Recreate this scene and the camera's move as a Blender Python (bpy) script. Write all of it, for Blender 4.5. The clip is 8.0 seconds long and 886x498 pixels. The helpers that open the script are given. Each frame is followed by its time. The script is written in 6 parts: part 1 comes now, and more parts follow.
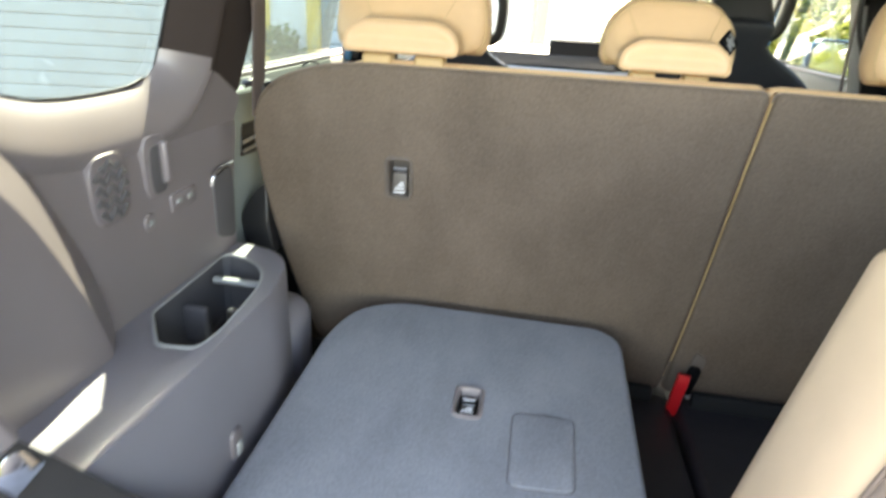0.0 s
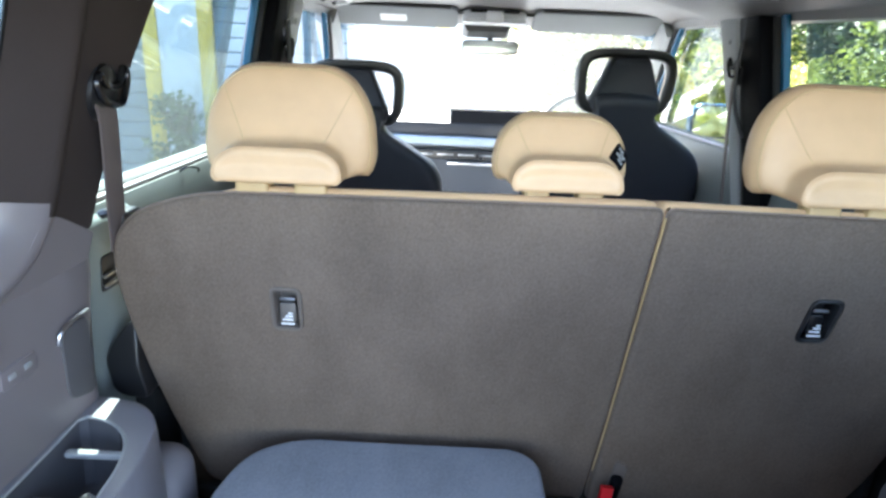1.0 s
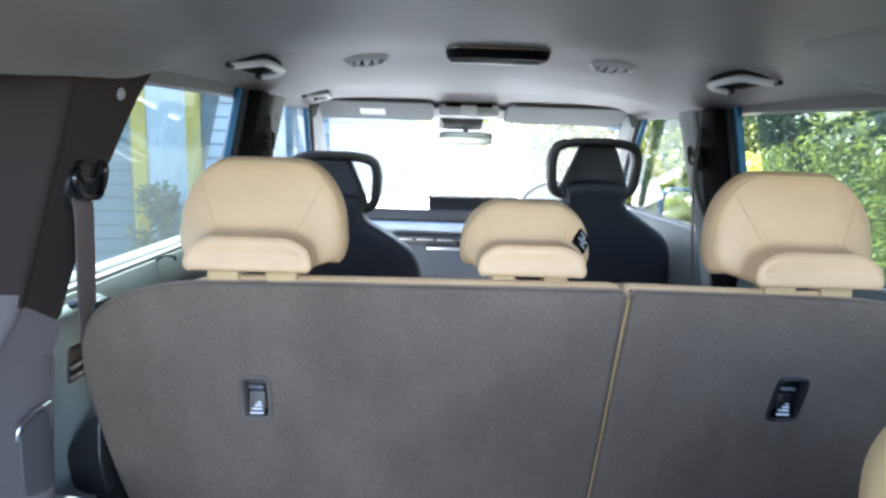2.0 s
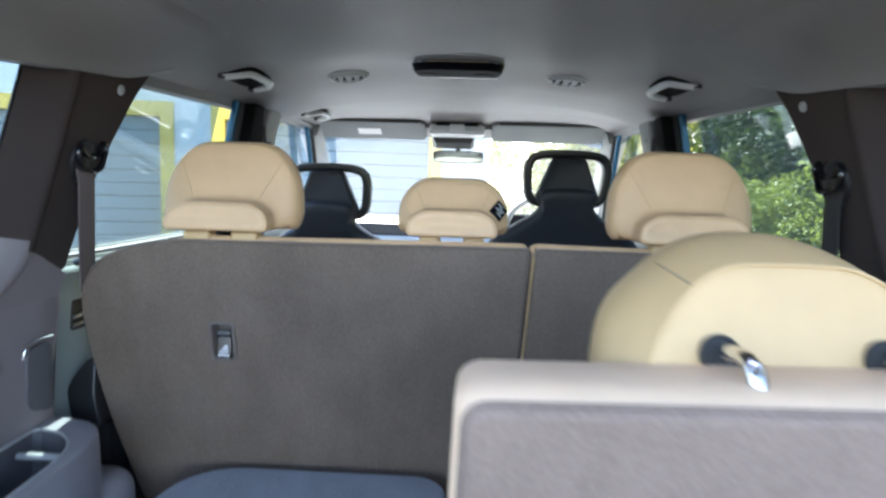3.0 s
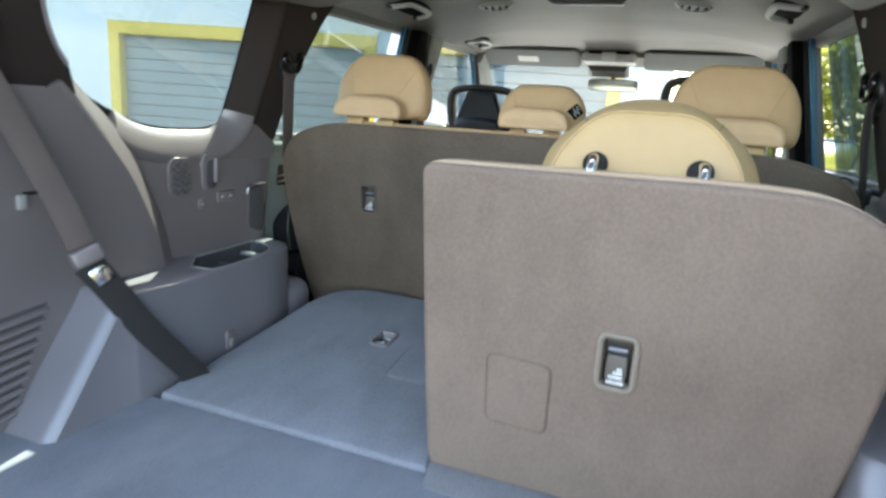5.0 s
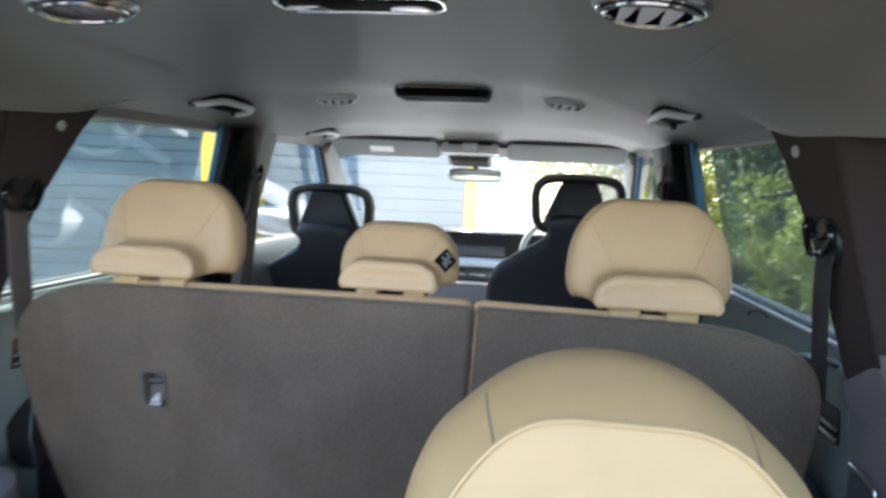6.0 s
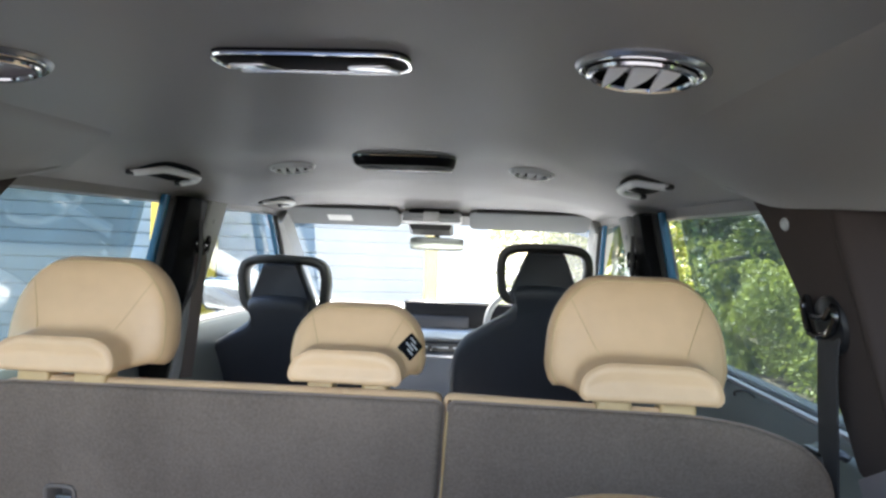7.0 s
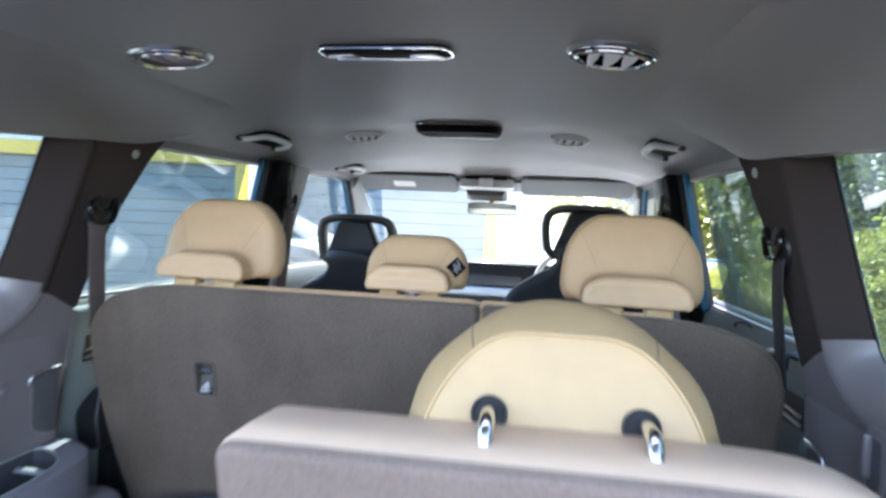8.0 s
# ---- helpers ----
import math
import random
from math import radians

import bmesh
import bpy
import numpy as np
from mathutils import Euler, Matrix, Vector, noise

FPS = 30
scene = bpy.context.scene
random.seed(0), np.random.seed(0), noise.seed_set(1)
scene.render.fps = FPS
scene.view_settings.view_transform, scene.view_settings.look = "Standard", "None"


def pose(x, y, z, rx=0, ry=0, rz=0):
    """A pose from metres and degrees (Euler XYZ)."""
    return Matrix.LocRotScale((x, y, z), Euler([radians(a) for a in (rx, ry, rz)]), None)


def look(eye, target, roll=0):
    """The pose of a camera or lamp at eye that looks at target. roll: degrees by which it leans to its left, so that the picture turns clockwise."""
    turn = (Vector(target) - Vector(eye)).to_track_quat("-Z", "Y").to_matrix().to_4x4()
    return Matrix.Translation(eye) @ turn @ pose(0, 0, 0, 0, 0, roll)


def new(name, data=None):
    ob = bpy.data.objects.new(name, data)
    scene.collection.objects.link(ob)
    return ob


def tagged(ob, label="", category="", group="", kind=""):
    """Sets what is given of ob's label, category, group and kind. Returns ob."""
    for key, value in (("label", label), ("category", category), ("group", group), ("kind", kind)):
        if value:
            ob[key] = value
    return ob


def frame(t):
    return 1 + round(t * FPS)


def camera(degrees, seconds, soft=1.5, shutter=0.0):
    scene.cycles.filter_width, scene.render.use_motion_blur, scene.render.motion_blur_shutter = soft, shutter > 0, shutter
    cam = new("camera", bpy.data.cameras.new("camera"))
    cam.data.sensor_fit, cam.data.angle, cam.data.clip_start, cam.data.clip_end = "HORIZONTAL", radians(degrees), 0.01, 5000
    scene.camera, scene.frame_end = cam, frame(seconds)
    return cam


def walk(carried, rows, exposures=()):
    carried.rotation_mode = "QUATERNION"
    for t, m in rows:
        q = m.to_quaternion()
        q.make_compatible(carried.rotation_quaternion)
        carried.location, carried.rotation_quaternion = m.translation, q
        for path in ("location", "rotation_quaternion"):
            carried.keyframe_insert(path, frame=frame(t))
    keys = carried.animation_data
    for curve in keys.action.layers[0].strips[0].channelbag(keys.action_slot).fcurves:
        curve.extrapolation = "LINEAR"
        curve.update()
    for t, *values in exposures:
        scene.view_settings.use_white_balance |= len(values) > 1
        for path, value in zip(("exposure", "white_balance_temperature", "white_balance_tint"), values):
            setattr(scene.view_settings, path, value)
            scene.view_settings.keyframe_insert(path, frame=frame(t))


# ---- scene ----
cam = camera(73.3, 8.0, soft=2.6, shutter=0.4)
PATH = [
    (0, (-0.177, 0.006, 1.418), (-0.441, 1.838, 0.659), 3.7),
    (0.5, (-0.163, 0.08, 1.511), (-0.28, 1.945, 0.797), 2.9),
    (1, (-0.158, 0.129, 1.521), (-0.167, 2.034, 0.911), 2.5),
    (1.5, (-0.147, 0.128, 1.526), (-0.125, 2.07, 1.046), 2.0),
    (1.7, (-0.142, 0.121, 1.533), (-0.11, 2.076, 1.113), 1.9),
    (2.8, (-0.026, 0.0, 1.462), (-0.048, 1.988, 1.25), 1.7),
    (3, (0.037, -0.073, 1.433), (-0.033, 1.915, 1.221), 1.7),
    (3.5, (0.213, -0.291, 1.342), (-0.089, 1.667, 1.069), 2.7),
    (4, (0.285, -0.503, 1.302), (-0.296, 1.372, 0.916), 3.5),
    (4.2, (0.315, -0.545, 1.309), (-0.304, 1.309, 0.887), 3.7),
    (5.3, (0.317, -0.256, 1.426), (-0.35, 1.579, 0.995), 4.1),
    (5.5, (0.264, -0.143, 1.489), (-0.316, 1.733, 1.109), 3.4),
    (6, (0.223, 0.045, 1.514), (-0.033, 2.018, 1.305), 2.6),
    (6.5, (0.213, 0.14, 1.528), (0.085, 2.135, 1.474), 2.1),
    (7, (0.201, 0.149, 1.531), (0.07, 2.145, 1.546), 2.2),
    (7.5, (0.22, 0.091, 1.518), (0.02, 2.081, 1.523), 2.5),
    (8, (0.271, -0.12, 1.465), (-0.069, 1.85, 1.395), 2.8),
]
walk(cam, [(t, look(eye, target, roll)) for t, eye, target, roll in PATH], exposures=[(0, 4.25, 9200, 13), (0.5, 4.22, 7900, 13), (1.5, 4.12, 6400, 14), (3, 3.63, 6550, 13), (3.5, 3.54, 6850, 10), (4, 3.51, 7400, 9), (5.5, 3.31, 7700, 9), (6, 3.42, 6900, 14), (6.5, 3.61, 6900, 16), (7.4, 3.68, 7200, 16), (8, 3.62, 6500, 16)])

# ---- world, sun, exposure ----
SUN_TO = Vector((-0.20, 0.75, 0.90)).normalized()
world = bpy.data.worlds.new("sky")
scene.world = world
world.use_nodes = True
wn = world.node_tree
sky = wn.nodes.new("ShaderNodeTexSky")
sky.sky_type = "NISHITA"
sky.sun_disc = False
sky.sun_elevation = math.asin(SUN_TO.z)
sky.sun_rotation = math.atan2(SUN_TO.x, SUN_TO.y)
sky.air_density, sky.dust_density = 1.0, 1.5
wn.nodes["Background"].inputs["Strength"].default_value = 0.15
wn.links.new(sky.outputs[0], wn.nodes["Background"].inputs["Color"])
sun_data = bpy.data.lights.new("sun", "SUN")
sun_data.energy, sun_data.angle, sun_data.color = 4.8, radians(0.6), (1.0, 0.985, 0.92)
sun = new("sun", sun_data)
sun.matrix_world = look(SUN_TO * 30, (0, 0, 0))


# ---- materials ----
def mat(name, color, rough=0.6, metal=0.0, var=0.12, big=6.0, fine=300.0, bump=0.15, depth=0.0006, spec=0.5, sheen=0.0, alt=None, fine_var=0.5):
    """A procedural surface: colour varied at two scales, fine relief, gloss that varies a little."""
    m = bpy.data.materials.new(name)
    m.use_nodes = True
    t = m.node_tree
    n, ln = t.nodes, t.links
    b = n["Principled BSDF"]
    co = n.new("ShaderNodeTexCoord")
    n1, n2 = n.new("ShaderNodeTexNoise"), n.new("ShaderNodeTexNoise")
    n1.inputs["Scale"].default_value, n1.inputs["Detail"].default_value = big, 5
    n2.inputs["Scale"].default_value, n2.inputs["Detail"].default_value = fine, 3
    for k in (n1, n2):
        ln.new(co.outputs["Object"], k.inputs["Vector"])
    mx = n.new("ShaderNodeMath")
    mx.operation = "MULTIPLY_ADD"
    ln.new(n2.outputs[0], mx.inputs[0])
    mx.inputs[1].default_value = fine_var
    ln.new(n1.outputs[0], mx.inputs[2])
    nm = n.new("ShaderNodeMath")
    nm.operation = "DIVIDE"
    nm.inputs[1].default_value = 1 + fine_var
    ln.new(mx.outputs[0], nm.inputs[0])
    ramp = n.new("ShaderNodeValToRGB")
    c = color
    a = alt or tuple(v * (1 - 1.6 * var) for v in c)
    d = tuple(min(1, v * (1 + 1.6 * var)) for v in c)
    ramp.color_ramp.elements[0].position, ramp.color_ramp.elements[0].color = 0.34, (*a, 1)
    ramp.color_ramp.elements[1].position, ramp.color_ramp.elements[1].color = 0.66, (*d, 1)
    ln.new(nm.outputs[0], ramp.inputs[0])
    ln.new(ramp.outputs[0], b.inputs["Base Color"])
    mr = n.new("ShaderNodeMapRange")
    mr.inputs["To Min"].default_value, mr.inputs["To Max"].default_value = max(0.02, rough - 0.08), min(1, rough + 0.08)
    ln.new(n1.outputs[0], mr.inputs[0])
    ln.new(mr.outputs[0], b.inputs["Roughness"])
    b.inputs["Metallic"].default_value = metal
    b.inputs["Specular IOR Level"].default_value = spec
    if sheen:
        b.inputs["Sheen Weight"].default_value = sheen
        b.inputs["Sheen Roughness"].default_value = 0.5
    if bump:
        bp = n.new("ShaderNodeBump")
        bp.inputs["Strength"].default_value, bp.inputs["Distance"].default_value = bump, depth
        ln.new(n2.outputs[0], bp.inputs["Height"])
        ln.new(bp.outputs[0], b.inputs["Normal"])
    return m


def leather(name, color, rough=0.45, crease=1.0):
    """Grained leatherette: small cells of relief and a soft, uneven colour."""
    m = mat(name, color, rough, var=0.06, big=4, fine=40, bump=0, fine_var=0.25)
    t = m.node_tree
    n, ln = t.nodes, t.links
    co = n.new("ShaderNodeTexCoord")
    vo = n.new("ShaderNodeTexVoronoi")
    vo.feature = "DISTANCE_TO_EDGE"
    vo.inputs["Scale"].default_value = 520
    ln.new(co.outputs["Object"], vo.inputs["Vector"])
    ns = n.new("ShaderNodeTexNoise")
    ns.inputs["Scale"].default_value, ns.inputs["Detail"].default_value = 22, 4
    ln.new(co.outputs["Object"], ns.inputs["Vector"])
    b1, b2 = n.new("ShaderNodeBump"), n.new("ShaderNodeBump")
    b1.inputs["Strength"].default_value, b1.inputs["Distance"].default_value = 0.25, 0.0006
    b2.inputs["Strength"].default_value, b2.inputs["Distance"].default_value = 0.35 * crease, 0.003
    ln.new(vo.outputs["Distance"], b1.inputs["Height"])
    ln.new(ns.outputs[0], b2.inputs["Height"])
    ln.new(b1.outputs[0], b2.inputs["Normal"])
    ln.new(b2.outputs[0], n["Principled BSDF"].inputs["Normal"])
    return m


def glass(name, tint, gloss=0.9, dust=0.0):
    m = bpy.data.materials.new(name)
    m.use_nodes = True
    t = m.node_tree
    n, ln = t.nodes, t.links
    n.remove(n["Principled BSDF"])
    tr, gl, mix, fr = n.new("ShaderNodeBsdfTransparent"), n.new("ShaderNodeBsdfGlossy"), n.new("ShaderNodeMixShader"), n.new("ShaderNodeLayerWeight")
    tr.inputs[0].default_value = (*tint, 1)
    gl.inputs["Roughness"].default_value = 0.02
    gl.inputs["Color"].default_value = (gloss, gloss, gloss, 1)
    fr.inputs[0].default_value = 0.5
    pw, sc = n.new("ShaderNodeMath"), n.new("ShaderNodeMath")
    pw.operation, sc.operation = "POWER", "MULTIPLY_ADD"
    pw.inputs[1].default_value = 4.0
    sc.inputs[1].default_value, sc.inputs[2].default_value = 0.7, 0.07
    ln.new(fr.outputs["Facing"], pw.inputs[0])
    ln.new(pw.outputs[0], sc.inputs[0])
    ln.new(sc.outputs[0], mix.inputs[0])
    ln.new(tr.outputs[0], mix.inputs[1])
    ln.new(gl.outputs[0], mix.inputs[2])
    # thin film of dust that scatters a little light both ways
    df, tl, both, film = n.new("ShaderNodeBsdfDiffuse"), n.new("ShaderNodeBsdfTranslucent"), n.new("ShaderNodeMixShader"), n.new("ShaderNodeMixShader")
    for q in (df, tl):
        q.inputs["Color"].default_value = (0.80, 0.86, 0.86, 1)
    both.inputs[0].default_value, film.inputs[0].default_value = 0.6, dust
    ln.new(df.outputs[0], both.inputs[1])
    ln.new(tl.outputs[0], both.inputs[2])
    ln.new(mix.outputs[0], film.inputs[1])
    ln.new(both.outputs[0], film.inputs[2])
    ln.new(film.outputs[0], n["Material Output"].inputs[0])
    return m


def leafy(name, c0, c1):
    m = bpy.data.materials.new(name)
    m.use_nodes = True
    t = m.node_tree
    n, ln = t.nodes, t.links
    b = n["Principled BSDF"]
    g = n.new("ShaderNodeNewGeometry")
    co = n.new("ShaderNodeTexCoord")
    nz = n.new("ShaderNodeTexNoise")
    nz.inputs["Scale"].default_value = 1.6
    ln.new(co.outputs["Object"], nz.inputs["Vector"])
    ad = n.new("ShaderNodeMath")
    ad.operation = "MULTIPLY_ADD"
    ln.new(g.outputs["Random Per Island"], ad.inputs[0])
    ad.inputs[1].default_value = 0.5
    ln.new(nz.outputs[0], ad.inputs[2])
    r = n.new("ShaderNodeValToRGB")
    r.color_ramp.elements[0].position, r.color_ramp.elements[0].color = 0.4, (*c0, 1)
    r.color_ramp.elements[1].position, r.color_ramp.elements[1].color = 1.05, (*c1, 1)
    ln.new(ad.outputs[0], r.inputs[0])
    ln.new(r.outputs[0], b.inputs["Base Color"])
    b.inputs["Roughness"].default_value = 0.5
    tl, mix = n.new("ShaderNodeBsdfTranslucent"), n.new("ShaderNodeMixShader")
    ln.new(r.outputs[0], tl.inputs[0])
    mix.inputs[0].default_value = 0.4
    ln.new(b.outputs[0], mix.inputs[1])
    ln.new(tl.outputs[0], mix.inputs[2])
    ln.new(mix.outputs[0], n["Material Output"].inputs[0])
    return m


def carpet(name, color, along=(1.0, 1.0, 0.4), wear=0.10):
    """Short-pile carpet: fine fibres, brushed nap streaks along one way, soft mottling."""
    m = bpy.data.materials.new(name)
    m.use_nodes = True
    t = m.node_tree
    n, ln = t.nodes, t.links
    b = n["Principled BSDF"]
    co, mp = n.new("ShaderNodeTexCoord"), n.new("ShaderNodeMapping")
    mp.inputs["Scale"].default_value = along
    ln.new(co.outputs["Object"], mp.inputs["Vector"])
    total = None
    for vec, scale, detail, weight in ((co.outputs["Object"], 5.0, 5, 0.42), (mp.outputs[0], 22.0, 5, 0.22), (co.outputs["Object"], 240.0, 3, 0.40)):
        nz = n.new("ShaderNodeTexNoise")
        nz.inputs["Scale"].default_value, nz.inputs["Detail"].default_value = scale, detail
        ln.new(vec, nz.inputs["Vector"])
        k = n.new("ShaderNodeMath")
        k.operation = "MULTIPLY_ADD"
        ln.new(nz.outputs[0], k.inputs[0])
        k.inputs[1].default_value = weight
        k.inputs[2].default_value = 0.0
        if total is not None:
            ln.new(total, k.inputs[2])
        total = k.outputs[0]
    ramp = n.new("ShaderNodeValToRGB")
    ramp.color_ramp.elements[0].position, ramp.color_ramp.elements[0].color = 0.36, (*[c * (1 - 2 * wear) for c in color], 1)
    ramp.color_ramp.elements[1].position, ramp.color_ramp.elements[1].color = 0.64, (*[c * (1 + 2 * wear) for c in color], 1)
    ln.new(total, ramp.inputs[0])
    ln.new(ramp.outputs[0], b.inputs["Base Color"])
    b.inputs["Roughness"].default_value = 0.95
    b.inputs["Specular IOR Level"].default_value = 0.1
    b.inputs["Sheen Weight"].default_value = 0.12
    b.inputs["Sheen Roughness"].default_value = 0.5
    b.inputs["Sheen Tint"].default_value = (*[min(1, c * 4.5) for c in color], 1)
    bp = n.new("ShaderNodeBump")
    bp.inputs["Strength"].default_value, bp.inputs["Distance"].default_value = 0.5, 0.0012
    ln.new(nz.outputs[0], bp.inputs["Height"])
    ln.new(bp.outputs[0], b.inputs["Normal"])
    return m


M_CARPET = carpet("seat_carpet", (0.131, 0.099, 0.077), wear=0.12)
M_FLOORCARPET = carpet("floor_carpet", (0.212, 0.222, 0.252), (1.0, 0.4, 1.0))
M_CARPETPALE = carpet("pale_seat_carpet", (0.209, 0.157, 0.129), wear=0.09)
M_FLAP = carpet("flap_carpet", (0.140, 0.138, 0.150), (0.4, 1.0, 1.0))
M_CREAM = leather("cream_leatherette", (0.595, 0.379, 0.210), 0.5)
M_CREAMPALE = leather("pale_cream_leatherette", (0.62, 0.445, 0.30), 0.5)
M_CREAM_D = leather("tan_leatherette", (0.49, 0.332, 0.162), 0.5)
M_WELL = mat("brown_grey_plastic", (0.105, 0.090, 0.080), 0.4, var=0.05, fine=600, bump=0.1, depth=0.0003)
M_THREAD = mat("seam_thread", (0.36, 0.26, 0.15), 0.8, fine=900)
M_NAVY = leather("navy_leatherette", (0.022, 0.024, 0.032), 0.5)
M_DARKSEAT = leather("dark_seat_leatherette", (0.02, 0.021, 0.026), 0.45)
M_HEAD = mat("headliner_cloth", (0.163, 0.152, 0.148), 0.48, var=0.05, big=3, fine=700, bump=0.4, depth=0.0007, spec=1.0, sheen=0.06)
M_PILLAR = mat("pillar_cloth", (0.045, 0.034, 0.031), 0.9, var=0.08, big=5, fine=650, bump=0.35, depth=0.0007, spec=0.15)
M_TRIM = mat("grey_trim_plastic", (0.194, 0.168, 0.175), 0.36, var=0.06, big=5, fine=900, bump=0.3, depth=0.0004, spec=1.0)
M_GRIP = mat("pale_grip_plastic", (0.594, 0.603, 0.603), 0.32, var=0.04, big=5, fine=900, bump=0.2, depth=0.0003)
M_TRIMLIGHT = mat("light_grey_trim_plastic", (0.336, 0.344, 0.344), 0.5, var=0.05, big=5, fine=900, bump=0.3, depth=0.0004)
M_DOORTRIM = mat("door_trim_plastic", (0.135, 0.148, 0.146), 0.5, var=0.06, big=5, fine=900, bump=0.3, depth=0.0004)
M_DARKTRIM = mat("dark_pillar_plastic", (0.022, 0.022, 0.025), 0.5, var=0.06, big=5, fine=900, bump=0.3, depth=0.0004)
M_KICK = mat("dull_dark_plastic", (0.02, 0.021, 0.022), 0.95, var=0.08, fine=700, bump=0.2, depth=0.0004, spec=0.03)
M_EDGETRIM = mat("grey_green_edge_trim", (0.215, 0.243, 0.236), 0.8, var=0.06, big=5, fine=900, bump=0.2, depth=0.0004, spec=0.15)
# for unseen seat surfaces, set pale to bounce sunlight onto the headliner
M_BOUNCESEAT = leather("bounce_leatherette", (0.58, 0.60, 0.62), 0.55)
M_CONSOLE = mat("console_plastic", (0.205, 0.198, 0.224), 0.35, var=0.06, big=5, fine=900, bump=0.25, depth=0.0003, spec=1.0)
M_DARKGREY = mat("dark_grey_plastic", (0.09, 0.086, 0.09), 0.55, var=0.06, fine=900, bump=0.2, depth=0.0004)
M_CUPWELL = mat("dark_cup_plastic", (0.085, 0.084, 0.092), 0.22, var=0.06, fine=900, bump=0.1, depth=0.0004)
M_BEZEL = mat("beige_grey_plastic", (0.25, 0.208, 0.170), 0.55, var=0.05, fine=600, bump=0.1, depth=0.0003, spec=0.2)
M_BEZELDARK = mat("brown_latch_plastic", (0.135, 0.110, 0.094), 0.55, var=0.05, fine=600, bump=0.1, depth=0.0003, spec=0.2)
M_MATTBLACK = mat("matt_black_plastic", (0.005, 0.005, 0.006), 0.6, var=0.1, fine=500, bump=0.1, depth=0.0003, spec=0.04)
M_BLACK = mat("black_plastic", (0.012, 0.012, 0.013), 0.38, var=0.1, fine=800, bump=0.15, depth=0.0003)
M_GLOSSBLACK = mat("gloss_black_plastic", (0.006, 0.006, 0.007), 0.12, var=0.1, fine=60, bump=0)
M_SEAL = mat("rubber_seal", (0.012, 0.012, 0.012), 0.7, fine=500)
M_CHROME = mat("chrome", (0.72, 0.73, 0.75), 0.1, 1.0, var=0.04, big=12, fine=60, bump=0)
M_SATIN = mat("satin_silver", (0.55, 0.56, 0.58), 0.3, 1.0, var=0.04, fine=400, bump=0.05)
M_BELT = mat("belt_webbing", (0.112, 0.086, 0.080), 0.75, var=0.08, big=9, fine=700, bump=0.5, depth=0.0006)
M_BELTBLACK = mat("black_belt_webbing", (0.02, 0.019, 0.02), 0.75, var=0.1, fine=700, bump=0.5, depth=0.0006)
M_RED = mat("red_button_plastic", (0.62, 0.012, 0.018), 0.4, var=0.05, fine=300, bump=0.05)
M_WHITE = mat("white_plastic", (0.72, 0.72, 0.72), 0.4, var=0.03, fine=200, bump=0.02)
M_LENS = mat("clear_lamp_lens", (0.86, 0.87, 0.88), 0.16, 0.85, var=0.05, fine=90, bump=0.1)
M_FIN = mat("satin_white_fin", (0.84, 0.85, 0.86), 0.3, 0.0, var=0.04, fine=200, bump=0.02)
M_BLUE = mat("blue_car_paint", (0.006, 0.075, 0.15), 0.25, 0.3, var=0.04, big=8, fine=900, bump=0.02)
M_SCREEN = mat("screen_glass", (0.006, 0.006, 0.008), 0.45, spec=0.15, var=0.05, fine=10, bump=0)
M_DASH = mat("dash_top", (0.16, 0.165, 0.175), 0.6, var=0.06, fine=800, bump=0.25, depth=0.0005)
M_DASHTOP = mat("pale_dash_top", (0.30, 0.31, 0.32), 0.6, var=0.05, fine=800, bump=0.25, depth=0.0005)
M_DASHLOW = mat("blue_grey_dash", (0.045, 0.055, 0.075), 0.5, var=0.06, fine=700, bump=0.2, depth=0.0005)
M_DASHSTRIP = mat("dash_blue_grey_strip", (0.36, 0.43, 0.50), 0.4, var=0.06, fine=400, bump=0.05)
M_VISOR = mat("visor_cloth", (0.203, 0.210, 0.217), 0.9, var=0.04, fine=700, bump=0.3, depth=0.0005)
M_SIDEMIRROR = mat("side_mirror_silver", (0.78, 0.80, 0.79), 0.06, 1.0, var=0.0, fine=10, bump=0)
M_MIRROR = mat("mirror_silver", (0.62, 0.68, 0.65), 0.22, 1.0, var=0.0, fine=10, bump=0)
G_TINT = glass("privacy_glass", (0.52, 0.60, 0.605), dust=0.035)
G_QUARTER = glass("quarter_glass", (0.66, 0.73, 0.735), dust=0.035)
G_CLEAR = glass("clear_glass", (0.73, 0.775, 0.785))
M_WALL = mat("white_render", (0.66, 0.665, 0.66), 0.9, var=0.04, big=1.2, fine=60, bump=0.3, depth=0.003)
M_SHUTTER = mat("blue_grey_shutter", (0.165, 0.218, 0.235), 0.6, var=0.10, big=2.5, fine=90, bump=0.25, depth=0.002)
M_YELLOW = mat("yellow_paint", (0.72, 0.47, 0.04), 0.5, var=0.08, big=3, fine=90, bump=0.15, depth=0.001)
M_GROUND = mat("concrete_drive", (0.19, 0.186, 0.178), 0.9, var=0.14, big=0.8, fine=40, bump=0.4, depth=0.004)
M_DARKGROUND = mat("asphalt", (0.04, 0.04, 0.042), 0.9, var=0.2, big=1.5, fine=120, bump=0.5, depth=0.004)
M_SOIL = mat("garden_soil", (0.10, 0.075, 0.05), 0.95, var=0.25, big=3, fine=50, bump=0.6, depth=0.01)
M_BARK = mat("bark", (0.13, 0.10, 0.075), 0.9, var=0.3, big=8, fine=60, bump=0.8, depth=0.01)
L_HEDGE = leafy("hedge_leaf", (0.075, 0.115, 0.020), (0.33, 0.36, 0.07))
L_TREE = leafy("tree_leaf", (0.020, 0.042, 0.012), (0.055, 0.088, 0.022))
